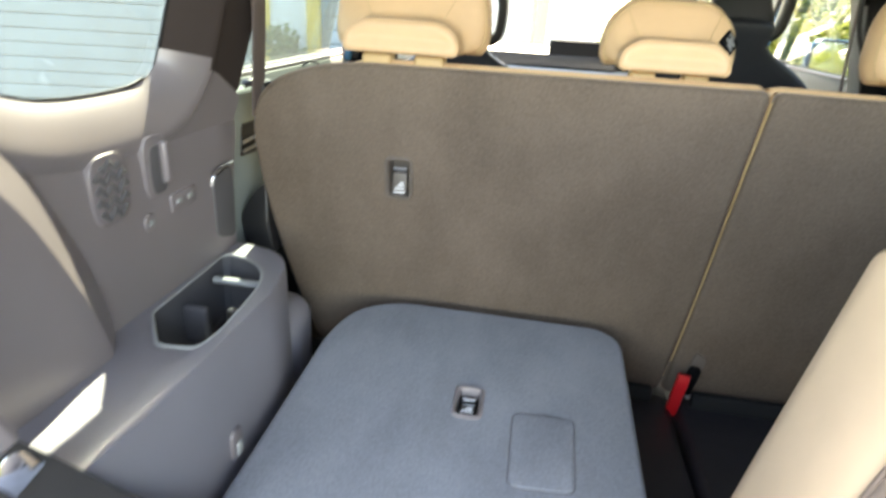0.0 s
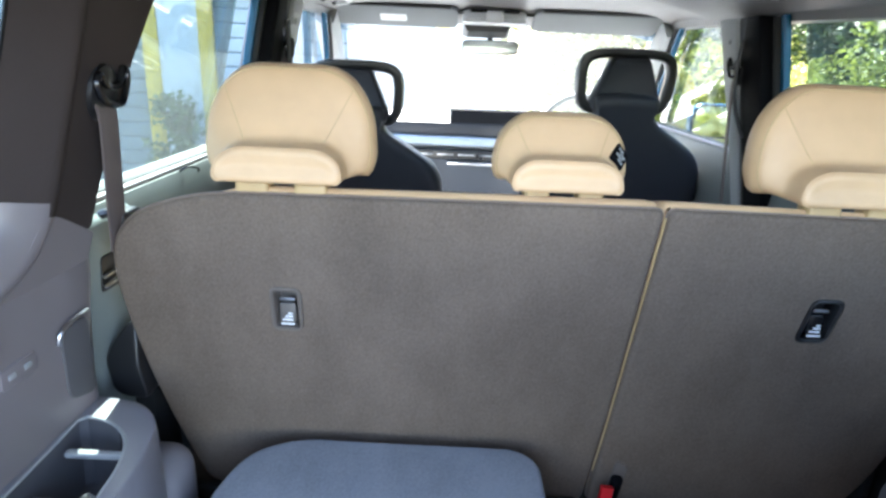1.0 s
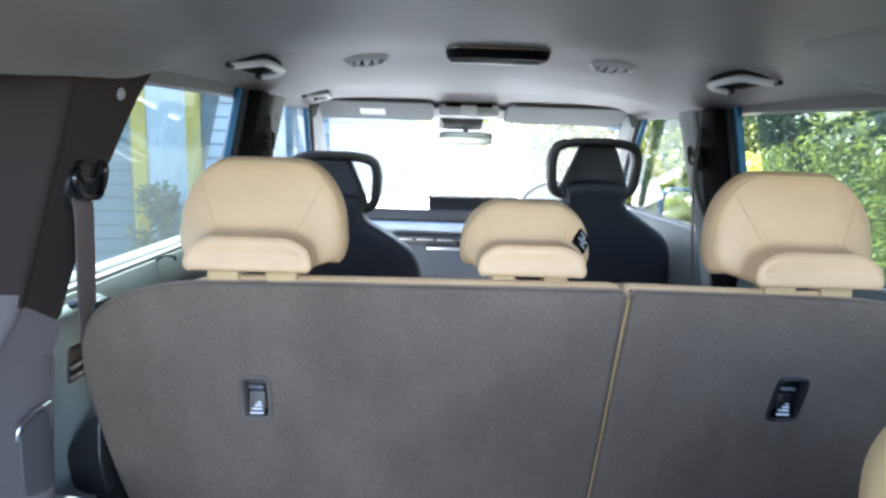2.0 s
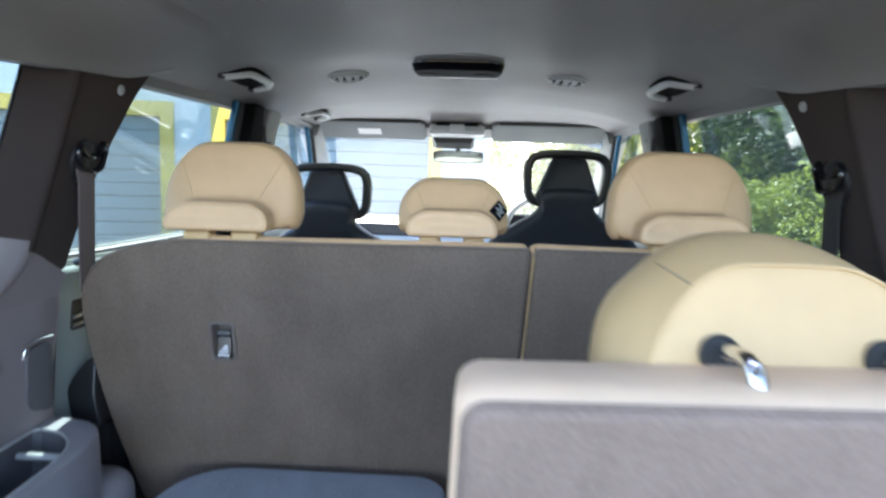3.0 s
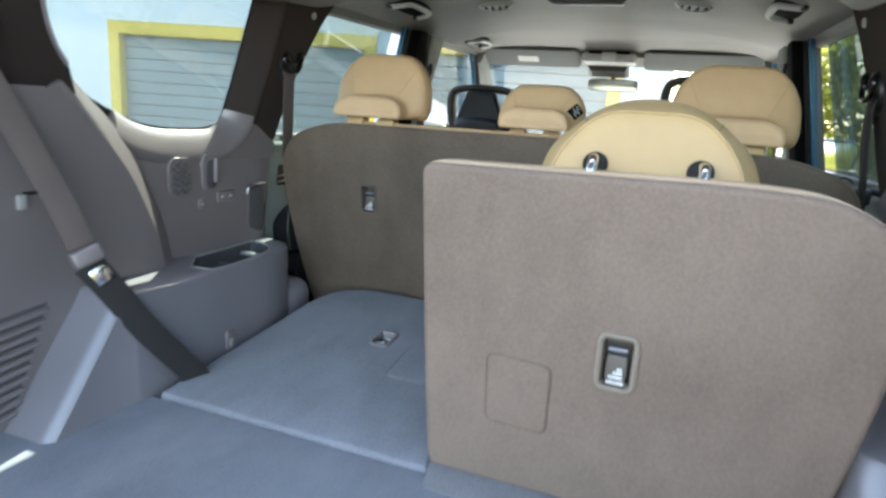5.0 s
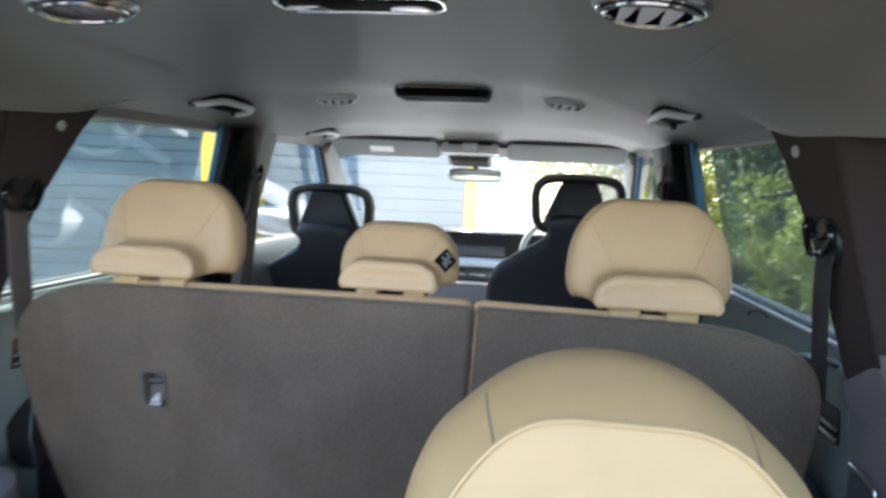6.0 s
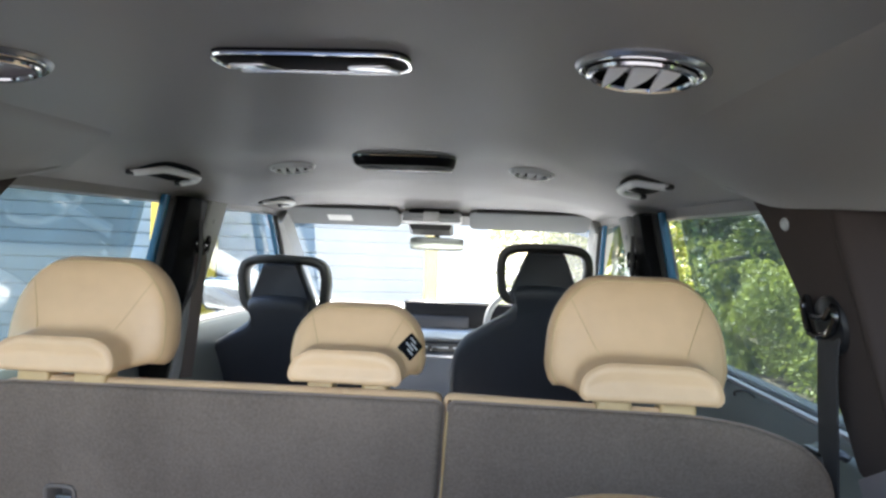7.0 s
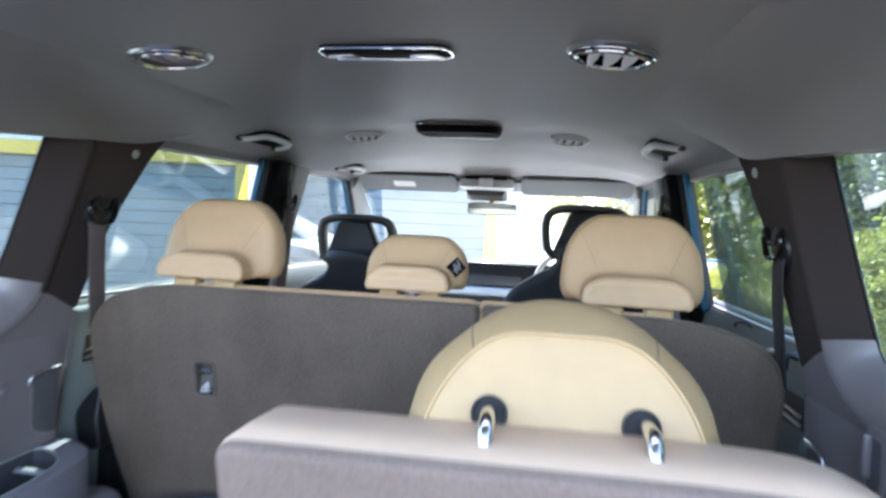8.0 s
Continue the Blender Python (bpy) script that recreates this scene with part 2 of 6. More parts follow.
L_SHRUB = leafy("shrub_leaf", (0.10, 0.16, 0.06), (0.26, 0.31, 0.13))


# ---- mesh helpers ----
def thing(name, base, label, category, group="", kind=""):
    e = new(name)
    e.location = base
    e.empty_display_size = 0.05
    return tagged(e, label, category, group, kind)


def part(name, bm, material, parent=None, label="", sharp=38):
    """Links a bmesh as one mesh object, in world places, under a thing or a part."""
    me = bpy.data.meshes.new(name)
    bmesh.ops.recalc_face_normals(bm, faces=bm.faces[:])
    bm.to_mesh(me)
    bm.free()
    me.materials.append(material)
    me.polygons.foreach_set("use_smooth", [True] * len(me.polygons))
    me.set_sharp_from_angle(angle=radians(sharp))
    ob = new(name, me)
    if parent is not None:
        ob.parent = parent
        if parent.data is None:
            ob.matrix_parent_inverse = Matrix.Translation(-parent.location)
    if label:
        ob["label"] = label
    return ob


def structure(name, bm, material, label, category, sharp=38):
    return tagged(part(name, bm, material, None, "", sharp), label, category, "", "structure")


def rbox(bm, c, s, r=0.004, seg=2, rot=None):
    """A box of centre c and sizes s with rounded edges."""
    g = bmesh.ops.create_cube(bm, size=1.0)
    vs = g["verts"]
    for v in vs:
        v.co = Vector((v.co.x * s[0], v.co.y * s[1], v.co.z * s[2]))
    r = min(r, min(s) * 0.45)
    if r > 0:
        es = list({e for v in vs for e in v.link_edges})
        out = bmesh.ops.bevel(bm, geom=es, offset=r, segments=seg, affect="EDGES", profile=0.5)
        vs = list({v for f in out["faces"] for v in f.verts} | {v for v in vs if v.is_valid})
    m = Matrix.Translation(c) @ (rot.to_4x4() if rot else Matrix.Identity(4))
    for v in vs:
        v.co = m @ v.co
    return bm


def box(c, s, r=0.004, seg=2, rot=None):
    return rbox(bmesh.new(), c, s, r, seg, rot)


def rings(bm, loops, closed=True, cap0=True, cap1=True, wrap=False):
    """Skins a row of point loops of one length."""
    rows = [[bm.verts.new(p) for p in lp] for lp in loops]
    n = len(rows[0])
    pairs = list(zip(rows, rows[1:])) + ([(rows[-1], rows[0])] if wrap else [])
    for a, b in pairs:
        for i in range(n if closed else n - 1):
            j = (i + 1) % n
            bm.faces.new((a[i], a[j], b[j], b[i]))
    if closed and not wrap:
        if cap0:
            bm.faces.new(rows[0][::-1])
        if cap1:
            bm.faces.new(rows[-1])
    return bm


def round_poly(pts, r, seg=5):
    """A closed outline with its corners rounded; r is one radius or one for each corner."""
    out, n = [], len(pts)
    for i, p in enumerate(pts):
        p, a, b = Vector(p), Vector(pts[i - 1]), Vector(pts[(i + 1) % n])
        rr = r[i] if isinstance(r, (list, tuple)) else r
        da, db = a - p, b - p
        k = min(rr, da.length * 0.49, db.length * 0.49)
        if k < 1e-5:
            out.append(p)
            continue
        s, e = p + da.normalized() * k, p + db.normalized() * k
        for q in range(seg + 1):
            t = q / seg
            out.append(s * (1 - t) ** 2 + p * 2 * t * (1 - t) + e * t * t)
    return out


def smooth_line(pts, per=6, closed=False):
    """A Catmull-Rom curve through the points."""
    P = [Vector(p) for p in pts]
    n, out = len(P), []
    last = n if closed else n - 1
    for i in range(last):
        p0 = P[i - 1] if (i or closed) else P[0]
        p1, p2 = P[i], P[(i + 1) % n]
        p3 = P[(i + 2) % n] if (closed or i + 2 < n) else P[-1]
        for k in range(per):
            t = k / per
            out.append(0.5 * ((2 * p1) + (p2 - p0) * t + (2 * p0 - 5 * p1 + 4 * p2 - p3) * t * t + (3 * p1 - p0 - 3 * p2 + p3) * t ** 3))
    if not closed:
        out.append(P[-1])
    return out


def inset(outline, d):
    """The closed 2D outline moved inwards by d (outwards where d < 0)."""
    n = len(outline)
    area = sum(outline[i][0] * outline[(i + 1) % n][1] - outline[(i + 1) % n][0] * outline[i][1] for i in range(n))
    sg = 1 if area > 0 else -1
    out = []
    for i in range(n):
        a, p, b = Vector(outline[i - 1][:2]), Vector(outline[i][:2]), Vector(outline[(i + 1) % n][:2])
        e1, e2 = (p - a), (b - p)
        e1 = e1.normalized() if e1.length > 1e-9 else Vector((0, 0))
        e2 = e2.normalized() if e2.length > 1e-9 else Vector((0, 0))
        n1, n2 = Vector((-e1.y, e1.x)), Vector((-e2.y, e2.x))
        m = n1 + n2
        if m.length < 1e-6:
            m = n1
        m.normalize()
        k = max(0.5, m.dot(n1 if n1.length else m))
        out.append(p + m * (sg * d / k))
    return out


def slab(outline, place, thick, r=0.006, seg=3, back_r=None):
    """An extruded outline with rounded edges. place(a, b, d) gives the point at depth d behind the face."""
    br = r if back_r is None else back_r
    loops = []
    for i in range(seg + 1):
        t = i / seg * math.pi / 2
        ins, dep = r * (1 - math.sin(t)), r * (1 - math.cos(t))
        loops.append([place(q[0], q[1], dep) for q in inset(outline, ins)])
    for i in range(seg + 1):
        t = i / seg * math.pi / 2
        ins, dep = br * (1 - math.cos(t)), thick - br * (1 - math.sin(t))
        loops.append([place(q[0], q[1], dep) for q in inset(outline, ins)])
    return rings(bmesh.new(), loops)


def pillow(outline, place, layers, bm=None):
    """A cushion: the outline drawn in by each layer's inset at each layer's depth."""
    loops = [[place(q[0], q[1], d) for q in inset(outline, i)] for i, d in layers]
    return rings(bm or bmesh.new(), loops)


def puff(outline, place, layers):
    """A cushion like pillow(), each layer drawn in towards the outline's middle."""
    lo = [min(q[i] for q in outline) for i in (0, 1)]
    hi = [max(q[i] for q in outline) for i in (0, 1)]
    c, h = [(lo[i] + hi[i]) / 2 for i in (0, 1)], [(hi[i] - lo[i]) / 2 for i in (0, 1)]
    return rings(bmesh.new(), [[place(c[0] + (q[0] - c[0]) * (1 - i / h[0]), c[1] + (q[1] - c[1]) * (1 - min(i, h[1] * 0.97) / h[1]), d) for q in outline] for i, d in layers])


def drawn_in(outline, i):
    lo = [min(q[k] for q in outline) for k in (0, 1)]
    hi = [max(q[k] for q in outline) for k in (0, 1)]
    return [Vector([(lo[k] + hi[k]) / 2 + (q[k] - (lo[k] + hi[k]) / 2) * (1 - 2 * i / (hi[k] - lo[k])) for k in (0, 1)]) for q in outline]


def tube(bm, path, r, n=8, closed=False):
    """A round bar along a path; r is one radius or one a point."""
    P = [Vector(p) for p in path]
    m = len(P)
    rr = r if isinstance(r, (list, tuple)) else [r] * m
    loops, up = [], None
    for i in range(m):
        if closed:
            d = P[(i + 1) % m] - P[i - 1]
        else:
            d = P[min(i + 1, m - 1)] - P[max(i - 1, 0)]
        d.normalize()
        if up is None:
            up = Vector((0, 0, 1)) if abs(d.z) < 0.9 else Vector((1, 0, 0))
        a = d.cross(up).normalized()
        up = a.cross(d).normalized()
        loops.append([P[i] + (a * math.cos(k / n * math.tau) + up * math.sin(k / n * math.tau)) * rr[i] for k in range(n)])
    return rings(bm, loops, wrap=closed)


def ribbon(path, sides, width, thick=0.0014):
    """A webbing strip along a path; sides: the way across it, one for all or one a point."""
    P = [Vector(p) for p in path]
    m = len(P)
    S = [Vector(s).normalized() for s in sides] if isinstance(sides, list) else [Vector(sides).normalized()] * m
    loops = []
    for i in range(m):
        d = (P[min(i + 1, m - 1)] - P[max(i - 1, 0)]).normalized()
        s = (S[i] - d * S[i].dot(d)).normalized()
        nn = d.cross(s)
        w = width / 2
        loops.append([P[i] + s * a + nn * b for a, b in ((-w, -thick), (-w * 0.9, -thick * 1.4), (w * 0.9, -thick * 1.4), (w, -thick), (w, thick), (w * 0.9, thick * 1.4), (-w * 0.9, thick * 1.4), (-w, thick))])
    return rings(bmesh.new(), loops)


def lathe(bm, centre, axis, prof, n=28, stretch=1.0, up=None):
    """Rings of (radius, height along the axis) round a centre; stretch widens across up."""
    z = Vector(axis).normalized()
    x = (Vector(up) if up else (Vector((1, 0, 0)) if abs(z.x) < 0.9 else Vector((0, 1, 0))))
    x = (x - z * x.dot(z)).normalized()
    y = z.cross(x)
    c = Vector(centre)
    loops = [[c + (x * math.cos(k / n * math.tau) * stretch + y * math.sin(k / n * math.tau)) * r + z * h for k in range(n)] for r, h in prof]
    return rings(bm, loops)


def oval(w, h, n=40, p=2.6):
    """A superellipse outline."""
    out = []
    for k in range(n):
        a = k / n * math.tau
        c, s = math.cos(a), math.sin(a)
        out.append(Vector((math.copysign(abs(c) ** (2 / p), c) * w / 2, math.copysign(abs(s) ** (2 / p), s) * h / 2)))
    return out


def cut_slab(outline, place, thick, holes, r=0.006, seg=3):
    """A slab whose face has openings; holes: (outline, depth)."""
    bm = bmesh.new()
    loops = []
    for i in range(seg + 1):
        t = i / seg * math.pi / 2
        loops.append([place(q[0], q[1], r * (1 - math.cos(t))) for q in inset(outline, r * (1 - math.sin(t)))])
    for i in range(seg + 1):
        t = i / seg * math.pi / 2
        loops.append([place(q[0], q[1], thick - r * (1 - math.sin(t))) for q in inset(outline, r * (1 - math.cos(t)))])
    rings(bm, loops, cap0=False)
    bm.verts.ensure_lookup_table()
    n = len(outline)
    rim = [bm.edges.get((bm.verts[i], bm.verts[(i + 1) % n])) for i in range(n)]
    for ho, depth in holes:
        k = len(bm.verts)
        rings(bm, [[place(q[0], q[1], 0) for q in ho], [place(q[0], q[1], depth) for q in ho]], cap0=False)
        bm.verts.ensure_lookup_table()
        m = len(ho)
        rim += [bm.edges.get((bm.verts[k + i], bm.verts[k + (i + 1) % m])) for i in range(m)]
    bmesh.ops.triangle_fill(bm, use_beauty=True, edges=rim)
    return bm


def shift(outline, a, b):
    return [Vector((q[0] + a, q[1] + b)) for q in outline]


# ---- the car's shell ----
def z_centre(y):
    return float(np.interp(y, (-0.25, 0.3, 0.75, 1.2, 1.6, 2.0, 2.4, 2.6, 2.78), (1.655, 1.70, 1.726, 1.746, 1.757, 1.755, 1.735, 1.708, 1.665)))


def z_edge(y):
    return float(np.interp(y, (-0.25, 0.9, 1.2, 1.72, 2.4, 2.78), (1.595, 1.618, 1.625, 1.642, 1.662, 1.655)))


CX = 0.012  # the car's middle line
GRIPS = [(-0.54, 1.50), (0.555, 1.51), (-0.575, 2.36)]


def roof_z(x, y):
    u = min(1.0, abs(x - CX) / 0.70)
    z = z_edge(y) + (z_centre(y) - z_edge(y)) * (1 - u ** (3.2 + 6 * min(1, max(0, y - 2.2) / 0.4)))
    z += 0.010 * math.exp(-((y - 1.69) / 0.16) ** 2) * max(0.0, 1 - (abs(x - CX) / 0.52) ** 4)
    for gx, gy in GRIPS:
        z += 0.007 * math.exp(-(((x - gx * 0.93) / 0.075) ** 2 + ((y - gy + 0.03) / 0.10) ** 2))
    return z


def headliner():
    bm = bmesh.new()
    nx, ny = 61, 101
    xs = [CX - 0.70 + 1.40 * i / (nx - 1) for i in range(nx)]
    ys = [0.47 + 2.19 * j / (ny - 1) for j in range(ny)]
    low = [[bm.verts.new((x, y, roof_z(x, y))) for x in xs] for y in ys]
    top = [[bm.verts.new((x * 1.02, y, roof_z(x, y) + 0.05)) for x in xs] for y in ys]
    for j in range(ny - 1):
        for i in range(nx - 1):
            bm.faces.new((low[j][i], low[j][i + 1], low[j + 1][i + 1], low[j + 1][i]))
            bm.faces.new((top[j][i], top[j + 1][i], top[j + 1][i + 1], top[j][i + 1]))
    for j in range(ny - 1):
        for i in (0, nx - 1):
            bm.faces.new((low[j][i], low[j + 1][i], top[j + 1][i], top[j][i]))
    for i in range(nx - 1):
        for j in (0, ny - 1):
            bm.faces.new((low[j][i], low[j][i + 1], top[j][i + 1], top[j][i]))
    return structure("ceiling", bm, M_HEAD, "grey cloth headliner with soft dents at the grab handles", "headliner", 60)


headliner()


def outer_roof():
    bm = bmesh.new()
    loops = []
    for y, dz, w in ((0.36, 0.04, 0.70), (0.48, 0.075, 0.75), (0.9, 0.08, 0.76), (1.6, 0.08, 0.78), (2.4, 0.075, 0.77), (2.72, 0.05, 0.74), (2.82, 0.02, 0.72)):
        z = z_centre(y) + dz
        lp = [Vector((CX + w * u, y, z - 0.07 * abs(u) ** 4)) for u in np.linspace(-1, 1, 15)]
        lp += [Vector((CX + w * u, y, z - 0.012 - 0.07 * abs(u) ** 4)) for u in np.linspace(1, -1, 15)]
        loops.append(lp)
    rings(bm, loops)
    return structure("roof", bm, M_BLUE, "blue painted car roof panel over the headliner", "car roof")


def rear_header():
    bm = bmesh.new()
    xs = np.linspace(-0.69, 0.69, 29)
    rings(bm, [[Vector((CX + x, y + 0.012 * (x / 0.69) ** 2, roof_z(CX + x, 0.47) + dz)) for y, dz in ((0.470, -0.002), (0.455, -0.003), (0.41, 0.010), (0.365, 0.035), (0.36, 0.06), (0.47, 0.06))] for x in xs])
    structure("rear_header", bm, M_TRIM, "grey plastic trim along the headliner's rear edge", "header trim")


rear_header()
outer_roof()

def tailgate():
    """Raised tailgate that closes the place over the boot opening."""
    loops = []
    for v in np.linspace(0, 1, 9):
        y, z, w = 0.28 - 0.85 * v, 1.80 + 0.52 * v - 0.12 * v * v, 0.70 - 0.05 * v
        loops.append([Vector((CX + u * w, y, z - 0.06 * abs(u) ** 4)) for u in np.linspace(-1, 1, 13)] + [Vector((CX + u * w, y + 0.01, z + 0.07 - 0.06 * abs(u) ** 4)) for u in np.linspace(1, -1, 13)])
    structure("tailgate", rings(bmesh.new(), loops), M_DARKGREY, "raised tailgate with dark grey inner trim over the boot", "tailgate")


tailgate()

def roof_skirt(s):
    """Side of the headliner that rolls down to the pillar and the quarter window."""
    loops = []
    for y in np.linspace(0.38, 1.30, 24):
        zl = float(np.interp(y, (0.38, 0.60, 0.80, 0.96, 1.07, 1.17, 1.22), (1.556, 1.574, 1.594, 1.608, 1.617, 1.622, 1.634)))
        al = 0.688 - 0.2 * (zl - 1.27) - 0.007
        sec = [(x, roof_z(CX + s * x, y) * (1 - k) + zl * k + (0.010 if k == 0 else -0.0015)) for x, k in ((0.42, 0), (0.445, 0.001), (0.48, 0.02), (0.515, 0.06), (0.547, 0.14), (0.573, 0.29), (0.593, 0.51), (0.606, 0.72))]
        sec += [(al - 0.004, zl + 0.007), (al, zl), (al + 0.03, zl - 0.001), (0.67, zl + 0.08), (0.55, zl + 0.13)]
        g = min(1.0, max(0.0, (y - 1.02) / 0.28))
        g = g * g * (3 - 2 * g)
        loops.append([Vector((CX + s * x, y, z + g * (max(z, roof_z(CX + s * x, y) + 0.004) - z))) for x, z in sec])
    structure("roof_skirt", rings(bmesh.new(), loops), M_HEAD, "grey cloth roof lining rolled down over the quarter window", "roof lining")


for s in (-1, 1):
    roof_skirt(s)

FZ = 0.80  # the boot floor's height
structure("floor", rings(bmesh.new(), [[Vector((x, y, z)) for x, z in ((-0.72, FZ - 0.05), (0.74, FZ - 0.05), (0.74, FZ - 0.004), (0.735, FZ), (-0.715, FZ), (-0.72, FZ - 0.004))] for y in np.linspace(-0.34, 0.398, 12)]), M_FLOORCARPET, "dark grey carpeted boot floor", "boot floor")
structure("floor_pan", box((CX, 1.60, 0.38), (1.62, 4.0, 0.06), 0.01), M_FLOORCARPET, "dark carpeted cabin floor below the seats", "cabin floor")


def up_place(s):
    return lambda a, b, d: Vector((CX + s * (0.688 - 0.2 * (b - 1.27) + d), a, b))


def flat_place(s, x0):
    return lambda a, b, d: Vector((CX + s * (x0 + d), a, b))


QWIN = [(0.80, 1.324), (0.768, 1.298), (0.715, 1.289), (0.61, 1.291), (0.54, 1.304), (0.445, 1.340), (0.362, 1.395), (0.316, 1.465), (0.303, 1.54), (0.322, 1.590), (0.40, 1.606), (0.60, 1.61), (0.80, 1.612), (0.842, 1.603), (0.846, 1.578)]
STEP = [(0.325, 1.360), (0.372, 1.386), (0.420, 1.345), (0.466, 1.300), (0.515, 1.235), (0.555, 1.155), (0.582, 1.09), (0.60, 1.0), (0.605, 0.78)]


def side_of_boot(s):
    """Pillars, quarter window, speaker panel and rear quarter panel of one side."""
    side = "left" if s < 0 else "right"
    up = up_place(s)
    # dark pillar between the rear door and the quarter window
    wall = tagged(part("wall_" + side, slab(round_poly([(0.858, 1.280), (0.910, 1.578), (0.910, 1.645), (1.135, 1.645), (1.088, 1.585), (1.006, 1.437), (0.968, 1.30), (0.960, 1.262)], [0.012, 0.03, 0.012, 0.012, 0.02, 0.05, 0.02, 0.012], 4), up, 0.024, 0.002), M_PILLAR, sharp=12), "dark brown cloth-covered pillar between the side windows", "pillar trim", "", "structure")
    part("pillar_base", slab(round_poly([(0.70, 1.19), (0.70, 1.224), (0.76, 1.230), (0.808, 1.252), (0.852, 1.308), (0.88, 1.302), (0.964, 1.256), (0.945, 1.19)], [0.002, 0.002, 0.05, 0.05, 0.002, 0.02, 0.004, 0.002], 4), lambda a, b, d: up(a, b, d - 0.0012), 0.03, 0.0012), M_TRIM, wall, "smooth grey plastic pillar base", 12)
    part("pillar_core", slab(round_poly([(0.838, 1.20), (0.94, 1.20), (0.94, 1.320), (0.846, 1.322)], 0.004, 2), lambda a, b, d: up(a, b, d + 0.004), 0.02, 0.001), M_TRIM, wall, "grey plastic behind the pillar base")
    # rounded surround that turns the sill up into the pillar
    run = smooth_line([(0.49, 1.328), (0.53, 1.309), (0.57, 1.297), (0.61, 1.291), (0.66, 1.289), (0.71, 1.289), (0.744, 1.291), (0.767, 1.298), (0.784, 1.308), (0.7955, 1.321), (0.8005, 1.338)], 5)
    sect = []
    for i, p in enumerate(run):
        d = (run[min(i + 1, len(run) - 1)] - run[max(i - 1, 0)]).normalized()
        nn = Vector((d.y, -d.x))
        sect.append([up(p.x + nn.x * o, p.y + nn.y * o, e) for o, e in ((0.085, 0.010), (0.079, 0.002), (0.072, -0.0025), (0.066, -0.0040), (0.060, -0.0034), (0.053, -0.0005), (0.043, 0.0055), (0.031, 0.0140), (0.020, 0.0230), (0.0115, 0.0320), (0.005, 0.040), (0.001, 0.046), (0.05, 0.048))])
    edge = smooth_line([(0.7990, 1.318), (0.815, 1.40), (0.831, 1.49), (0.846, 1.578), (0.845, 1.597), (0.828, 1.609), (0.80, 1.612)], 5)
    turn = []
    for i, p in enumerate(edge):
        d = (edge[min(i + 1, len(edge) - 1)] - edge[max(i - 1, 0)]).normalized()
        nn = Vector((d.y, -d.x))
        turn.append([up(p.x + nn.x * o, p.y + nn.y * o, e) for o, e in ((0.085, 0.010), (0.078, 0.0010), (0.070, -0.0030), (0.064, -0.0045), (0.058, -0.0040), (0.052, 0.0000), (0.044, 0.0070), (0.032, 0.0170), (0.018, 0.0285), (0.007, 0.0385), (0.001, 0.045), (0.04, 0.046))])
    part("pillar_edge", rings(bmesh.new(), turn), M_PILLAR, wall, "rounded cloth edge beside the glass", 60)
    part("window_surround", rings(bmesh.new(), sect), M_TRIM, wall, "rounded grey surround below the glass", 60)
    # dark rear pillar behind the quarter window
    back = [(-0.10, 1.345), (0.38, 1.345), (0.362, 1.395), (0.316, 1.465), (0.303, 1.54), (0.322, 1.590), (0.40, 1.606), (0.60, 1.61), (0.80, 1.612), (0.80, 1.66), (0.37, 1.66)]
    tagged(part("rear_pillar", slab([Vector(p) for p in back], up, 0.024, 0.006), M_PILLAR), "dark cloth-covered rear pillar behind the quarter window", "pillar trim", "", "structure")
    # pale return along the glass behind the quarter window
    ret = smooth_line([(0.330, 1.592), (0.308, 1.560), (0.303, 1.52), (0.313, 1.468), (0.334, 1.425), (0.356, 1.398)], 5)
    lip = []
    for i, p in enumerate(ret):
        d = (ret[min(i + 1, len(ret) - 1)] - ret[max(i - 1, 0)]).normalized()
        nn = Vector((-d.y, d.x))
        lip.append([up(p.x + nn.x * o, p.y + nn.y * o, e) for o, e in ((-0.004, -0.001), (0.0, -0.003), (0.006, 0.002), (0.016, 0.030), (0.016, 0.046), (-0.004, 0.046))])
    part("window_return", rings(bmesh.new(), lip), M_TRIM, wall, "pale rounded return beside the glass", 60)
    # speaker panel with a rounded sill that runs out to the glass
    prof = [(0.768, 1.279), (0.746, 1.280), (0.727, 1.274), (0.711, 1.258), (0.701, 1.234), (0.694, 1.20), (0.690, 1.10), (0.69, 0.98), (0.69, 0.55), (0.76, 0.55)]
    ys = [0.34, 0.42, 0.50, 0.58, 0.66, 0.74, 0.79, 0.84, 0.88, 0.915, 0.925, 0.93]
    loops = []
    for y in ys:
        rise = 0.02 * max(0, (y - 0.76) / 0.2) if y < 0.96 else 0.02
        lift = float(np.interp(y, (0.34, 0.46, 0.58), (0.10, 0.05, 0.0)))
        out = 0.012 if y > 0.927 else 0.004 if y > 0.92 else 0.0
        loops.append([Vector((CX + s * (x + out), y + (0.05 * min(1.0, max(0.0, (z - 1.10) / 0.16)) if y > 0.89 else 0), z + (lift if z > 1.22 else 0) - (0 if z < 1.22 else 0.02 * rise))) for x, z in prof])
    panel = tagged(part("side_panel", rings(bmesh.new(), loops), M_TRIM), "grey plastic side trim panel below the quarter window", "side trim", "", "structure")
    # proud rear quarter panel, its forward edge catching the sun
    qp = flat_place(s, 0.655)
    face = smooth_line(STEP, 4)
    fall = [0.03 + 0.058 * min(1.0, i / 6, (len(face) - 1 - i) / 3) for i in range(len(face))]
    edge = [Vector((-0.36, 0.74)), Vector((-0.10, 1.352))]
